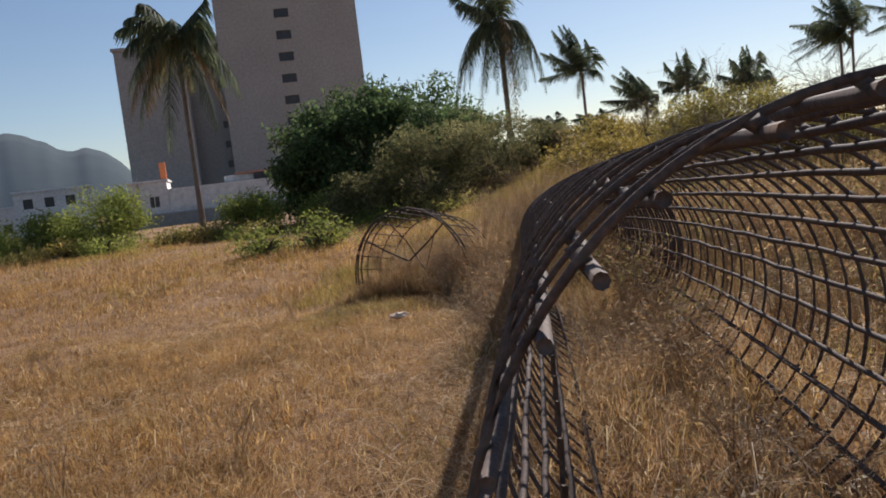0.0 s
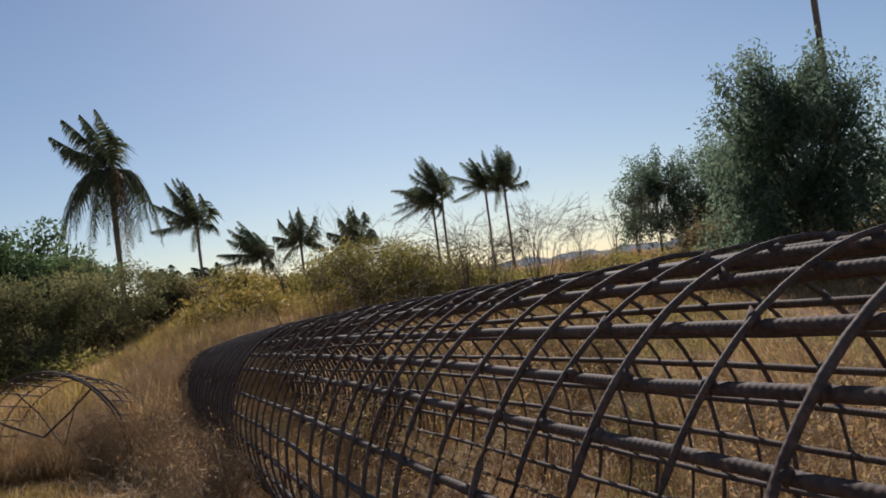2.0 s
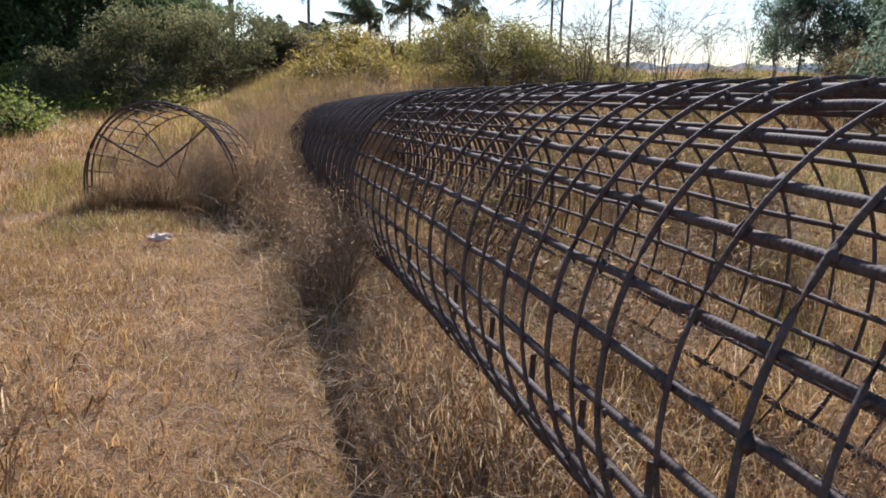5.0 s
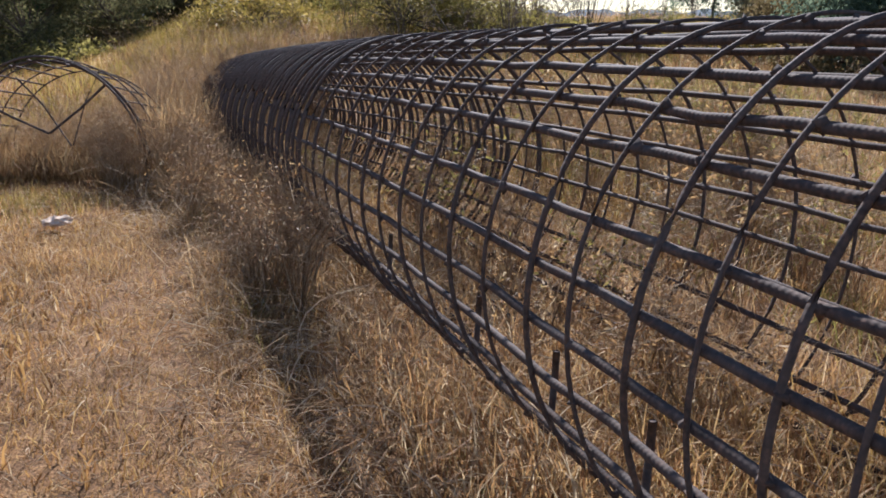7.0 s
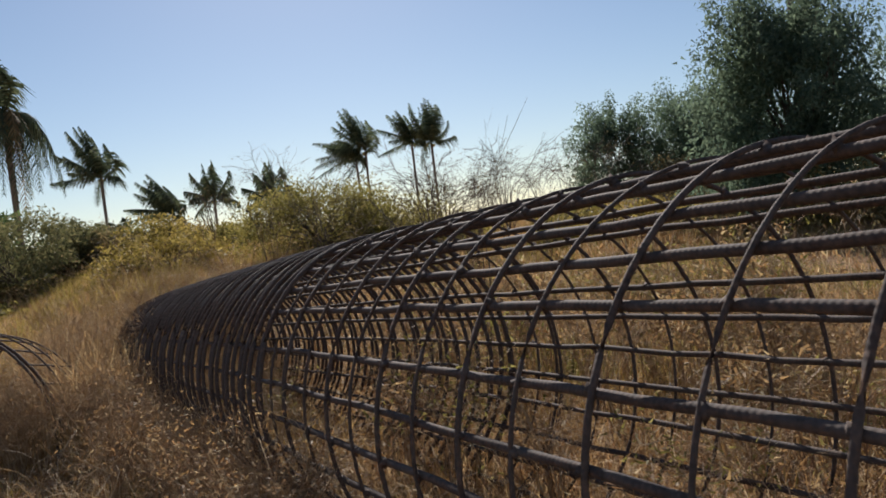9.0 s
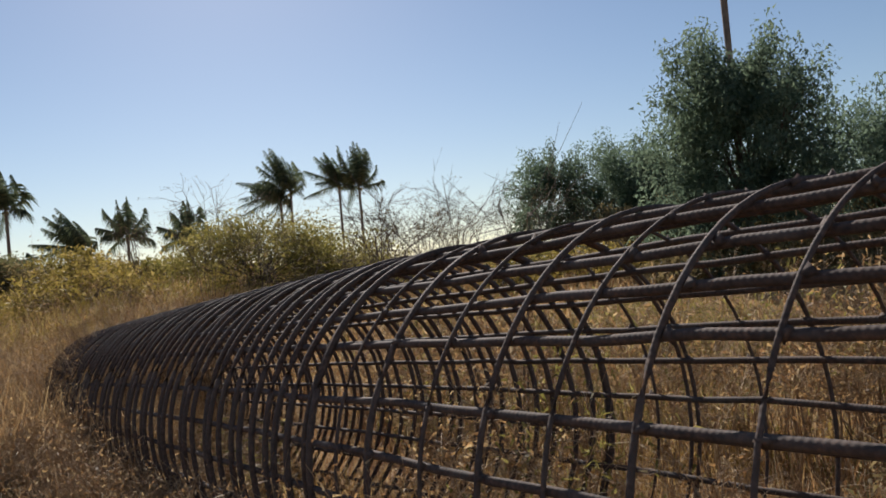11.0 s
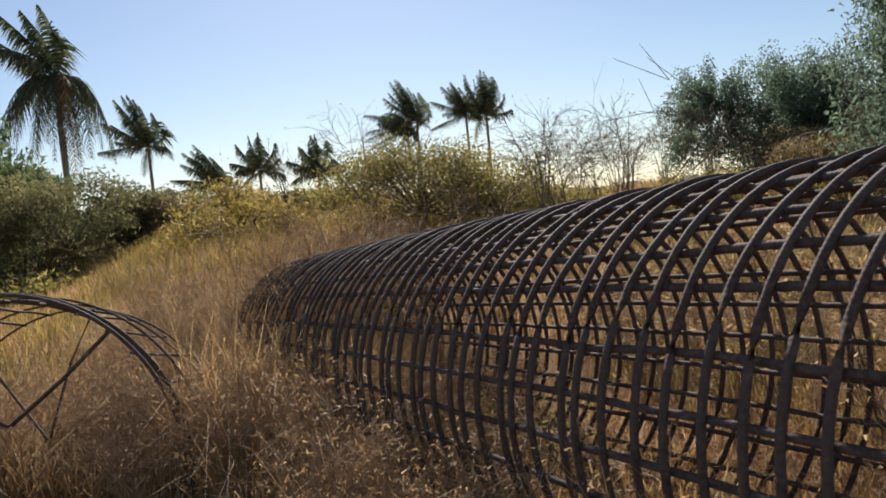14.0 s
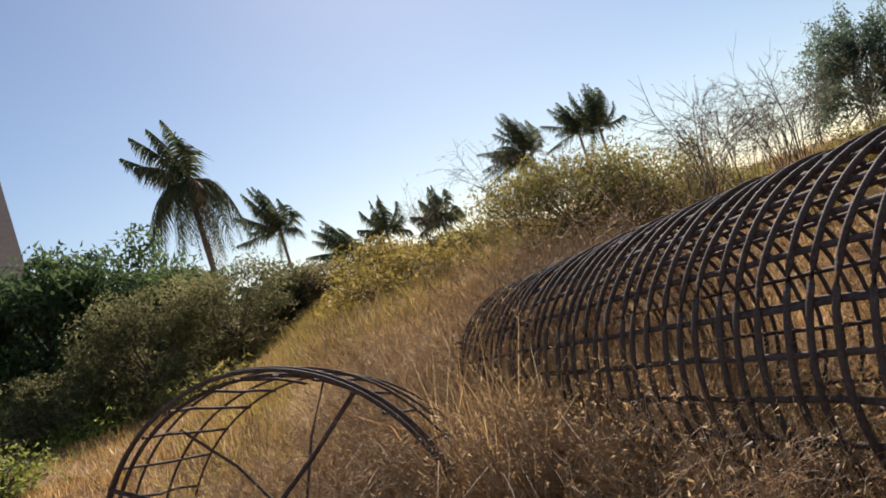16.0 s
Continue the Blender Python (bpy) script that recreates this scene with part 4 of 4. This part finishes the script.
patch("tall_grass", "tall dry weeds on the rise", TALL, 6, 90000, (-4.5, 16.0, 13.5, 30.0), lambda x, y: 0.45 + 0.25 * waves(x, y, 0.5, 12), 0.014, 0.65, keep=soft_edge(-4.5, 17, 2.0))
patch("yellow_weeds", "yellow-green weeds on the rise", YELLOW, 7, 70000, (-5.0, 20.0, 16.0, 36.0), lambda x, y: (0.55 + 0.3 * waves(x, y, 0.4, 13)) * (1 - 0.5 * smooth01((x - 8) / 3)), 0.024, 0.7, False, keep=soft_edge(-5, 21, 3.0))
patch("olive_weeds", "olive-green weeds beyond the cage", OLIVE, 14, 60000, (1.2, 12.0, -2.0, 22.0), lambda x, y: 0.42 + 0.25 * waves(x, y, 0.6, 19), 0.010, 0.9)
patch("tall_grass", "dry grass on the far rise", TALL, 8, 60000, (8.0, 40.0, 2.0, 40.0), lambda x, y: 0.30 + 0.2 * waves(x, y, 0.3, 14), 0.028, 0.7, False)
patch("withered_weeds", "withered russet weeds along the cage", RUSSET, 9, 42000, (-1.6, -0.3, 2.0, 14.5), lambda x, y: 0.13 + 0.02 * np.maximum(y - 5, 0) + 0.05 * waves(x, y, 1.5, 15), 0.006, 1.0, keep=soft_edge(-1.6, -0.2, 0.6))
patch("withered_weeds", "withered russet weeds between both cages", RUSSET, 10, 60000, (-2.2, 1.4, 12.5, 19.0), lambda x, y: 0.55 + 0.35 * smooth01((y - 13) / 3) + 0.25 * waves(x, y, 0.8, 16), 0.0075, 1.1, keep=soft_edge(-2.3, 1.5, 0.7))
patch("withered_weeds", "withered russet weeds climbing over the cage end", RUSSET, 15, 42000, (-1.7, 0.9, 10.8, 16.0), lambda x, y: 0.45 + 0.95 * smooth01((y - 10.8) / 2.6) + 0.15 * waves(x, y, 1.2, 21), 0.0065, 1.15, keep=soft_edge(-2.1, 1.1, 0.8))
patch("fallen_straw", "pale bent stalks among tall dry grass", STRAW, 16, 14000, (-0.8, 6.0, -1.0, 14.0), 0.42, 0.0042, 1.7)
patch("withered_weeds", "withered russet weeds inside the sunken cage", RUSSET, 11, 26000, (-3.8, -1.5, 12.5, 15.5), lambda x, y: 0.55 + 0.2 * waves(x, y, 0.8, 17), 0.007, 1.2)


def curled_stalks(label, mat, seed, count, area, length, rise, width, keep=None):
    """Loose dead stalks that bend and twist over the grass."""
    rng = np.random.default_rng(seed)
    x0, x1, y0, y1 = area
    x, y = rng.uniform(x0, x1, count), rng.uniform(y0, y1, count)
    if keep is not None:
        ok = keep(x, y, rng)
        x, y = x[ok], y[ok]
    n, k = len(x), 8
    a, turn = rng.uniform(0, 6.3, n), rng.normal(0, 0.35, n)
    slope = rng.uniform(0.1, 1.25, n)
    step = length * rng.uniform(0.4, 1.3, n) / k
    p = np.stack([x, y, np.full(n, 0.02)], -1)
    rows = []
    for i in range(k):
        rows.append(p.copy())
        p = p + np.stack([np.cos(a) * np.cos(slope), np.sin(a) * np.cos(slope), np.sin(slope) * rise], -1) * step[:, None]
        p[:, 2] = np.maximum(p[:, 2], 0.03)
        a = a + turn + rng.normal(0, 0.30, n)
        slope = slope - rng.uniform(0.0, 0.42, n)
    pts = np.stack(rows, 1)
    pts[..., 2] += ground_z(x, y)[:, None]
    w = (width * rng.uniform(0.6, 1.4, n))[:, None, None] * np.linspace(1.0, 0.35, k)[None, :, None] / 2
    b = rng.uniform(0, 6.3, n)
    s = np.stack([np.cos(b) * 0.8, np.sin(b) * 0.8, np.full(n, 0.6)], -1)[:, None] * w
    v = np.stack([pts - s, pts + s], 2).reshape(-1, 3)
    i, j = np.meshgrid(np.arange(n), np.arange(k - 1), indexing="ij")
    o = (i * k + j) * 2
    f = np.stack([o, o + 1, o + 3, o + 2], -1).reshape(-1, 4)
    return tagged(new("dead_stalks", raw_mesh("dead_stalks", v, f, mat)), label, "grass", kind="stuff")


curled_stalks("pale curled dead stalks over dry lawn", PALE_STALK, 401, 7500, (-6.0, -0.5, 0.5, 12.0), 0.32, 0.8, 0.0042)
curled_stalks("pale twisted stalks along the cage foot", PALE_STALK, 402, 2600, (-1.5, 0.2, 1.6, 13.0), 0.46, 1.0, 0.0056)
curled_stalks("long pale twisted stalks in tall grass", PALE_STALK, 403, 3600, (0.3, 6.5, -1.0, 15.0), 0.75, 1.1, 0.0062)
curled_stalks("long pale twisted stems before the cage", PALE_STALK, 405, 90, (-2.0, -0.9, 9.0, 12.8), 0.9, 1.15, 0.0065)
curled_stalks("reddish brown withered stalks by the cages", STEM, 404, 4200, (-1.7, 0.6, 3.0, 15.5), 0.55, 1.1, 0.0055)


def weed_clump(label, x, y, h, seed, stems=12, leaves=260):
    """A withered weed: many thin stems with shrivelled leaves."""
    return tagged(twiggy(label, x, y, h, seed, stems, 0.0, 0.0045, 7, leaves, (RUSSET, STEM, RUSSET, TALL)[seed % 4], 0.024, STEM), group="withered weeds by the cages")


for n, (x, y, h) in enumerate(((-0.98, 8.6, 0.62), (-1.12, 9.1, 0.45), (-0.95, 9.5, 0.55), (-1.25, 10.2, 0.7), (-1.05, 10.9, 0.75), (-1.4, 11.6, 0.7), (-1.2, 12.4, 0.85), (-1.0, 13.2, 0.95), (-0.6, 14.4, 1.25), (-0.9, 15.2, 1.3), (-0.2, 15.6, 1.5), (0.3, 14.8, 1.4), (-0.4, 13.6, 1.45), (-1.5, 14.0, 1.0), (-1.9, 13.2, 0.8), (-3.3, 13.4, 0.75), (-2.4, 13.6, 0.85), (-2.9, 14.2, 0.95), (0.2, 5.2, 0.7), (0.35, 7.0, 0.75), (0.15, 3.4, 0.6), (1.6, 4.6, 0.8), (2.1, 6.4, 0.9), (1.5, 8.0, 0.9), (2.8, 8.8, 1.0), (2.2, 3.0, 0.8), (3.6, 6.0, 1.0), (-4.2, 11.0, 0.5), (-4.6, 5.2, 0.55), (-3.4, 4.2, 0.5), (-2.5, 4.6, 0.42), (-5.6, 7.6, 0.6))):
    weed_clump("withered russet weed with thin bare stems", x, y, h, 300 + n, 7 if x < -2.2 and y < 12 else 14, 60 if x < -2.2 and y < 12 else 320)

W = random.Random(8)
for n in range(34):
    y = W.uniform(11.4, 16.5)
    x = W.uniform(-2.1, -1.25) if y < 13 else W.uniform(-2.0, 0.9)
    weed_clump("tangled withered russet weed at the cage end", x, y, (0.6 + 0.13 * (y - 10.6)) * W.uniform(0.8, 1.2), 340 + n, 16, 420)
for n in range(7):
    weed_clump("tangled reddish weed pressed against the cage", -0.88 - abs(W.gauss(0, 0.10)), W.uniform(8.2, 9.7), W.uniform(0.45, 0.72), 380 + n, 16, 460)
for n in range(10):
    weed_clump("withered russet weed inside sunken cage", -2.6 + W.uniform(-0.9, 0.9), 13.1 + W.uniform(-0.3, 1.0), W.uniform(0.6, 1.05), 400 + n, 9, 220)

for n in range(14):
    weed_clump("tall withered weed grown through the cage end", W.uniform(-0.75, 0.6), W.uniform(12.0, 15.2), W.uniform(1.45, 1.9), 420 + n, 13, 420)


for n in range(24):
    y = W.uniform(9.0, 12.6)
    weed_clump("tangled grey-brown weed before the cage", W.uniform(-1.45, -0.92), y, W.uniform(0.55, 0.8) + 0.06 * (y - 9.0), 560 + n, 10, 240)
for n in range(7):
    twiggy("leafless shrub with dry tufts against sky", 3.2 + n * 0.95 + W.uniform(-0.3, 0.3), W.uniform(18.0, 22.5), W.uniform(1.6, 2.4), 600 + n, 7, W.uniform(-0.15, 0.2), 0.011, 7, 260, DRY_BUSH, 0.05)
# dense weeds beyond and inside the cage, copied from a few grown ones
seeds = []
for k in range(5):
    seeds.append(tagged(twiggy("dense withered russet weed behind the cage", 1.5 + 0.4 * k, 4.0 + 1.9 * k, 0.95, 460 + k, 11, 0.0, 0.0045, 6, 330, (RUSSET, OLIVE, RUSSET, TALL, DRY_BUSH)[k], 0.036, STEM), group="weeds beyond the cage"))
for n in range(96):
    y = W.uniform(1.6, 14.0)
    x = W.uniform(1.0, 3.6) if n % 7 else W.uniform(-0.3, 0.55)
    tall = W.uniform(0.65, 1.05) * (1.0 + 0.45 * (y > 7.5)) * (0.7 if n % 7 == 0 else 1.0)
    copy_thing(seeds[n % 5], pose(x, y, ground_at(x, y) - 0.05, 0, 0, W.uniform(0, 360)) @ Matrix.Diagonal((1.1, 1.1, tall, 1.0)))
# the feathery russet shrub that leans on the cage
for n, (x, y, h) in enumerate(((-0.98, 6.9, 0.80), (-0.92, 7.2, 0.86), (-1.08, 7.25, 0.66), (-0.9, 7.6, 0.78), (-1.15, 7.6, 0.5), (-0.98, 8.0, 0.66), (-1.05, 8.3, 0.6))):
    weed_clump("feathery reddish withered shrub leaning on the cage", x, y, h, 521 + 2 * n, 15, 560)


# ---- litter ----
def build_litter():
    rng = np.random.default_rng(3)
    bm = bmesh.new()
    bmesh.ops.create_icosphere(bm, subdivisions=3, radius=0.13)
    for v in bm.verts:
        n = noise.noise(v.co * 14) * 0.05 + noise.noise(v.co * 31) * 0.02
        v.co = Vector((v.co.x * 1.25, v.co.y * 0.8, max(-0.02, v.co.z * 0.42))) + v.normal * n
    ob = part("plastic_litter", bm, PALE_PLASTIC, None, smooth=False)
    ob.scale = (0.72, 0.8, 0.8)
    ob.location = (-2.44, 9.86, ground_at(-2.44, 9.86) + 0.09)
    tagged(ob, "crumpled pale plastic litter lying on dry grass", "litter")


build_litter()
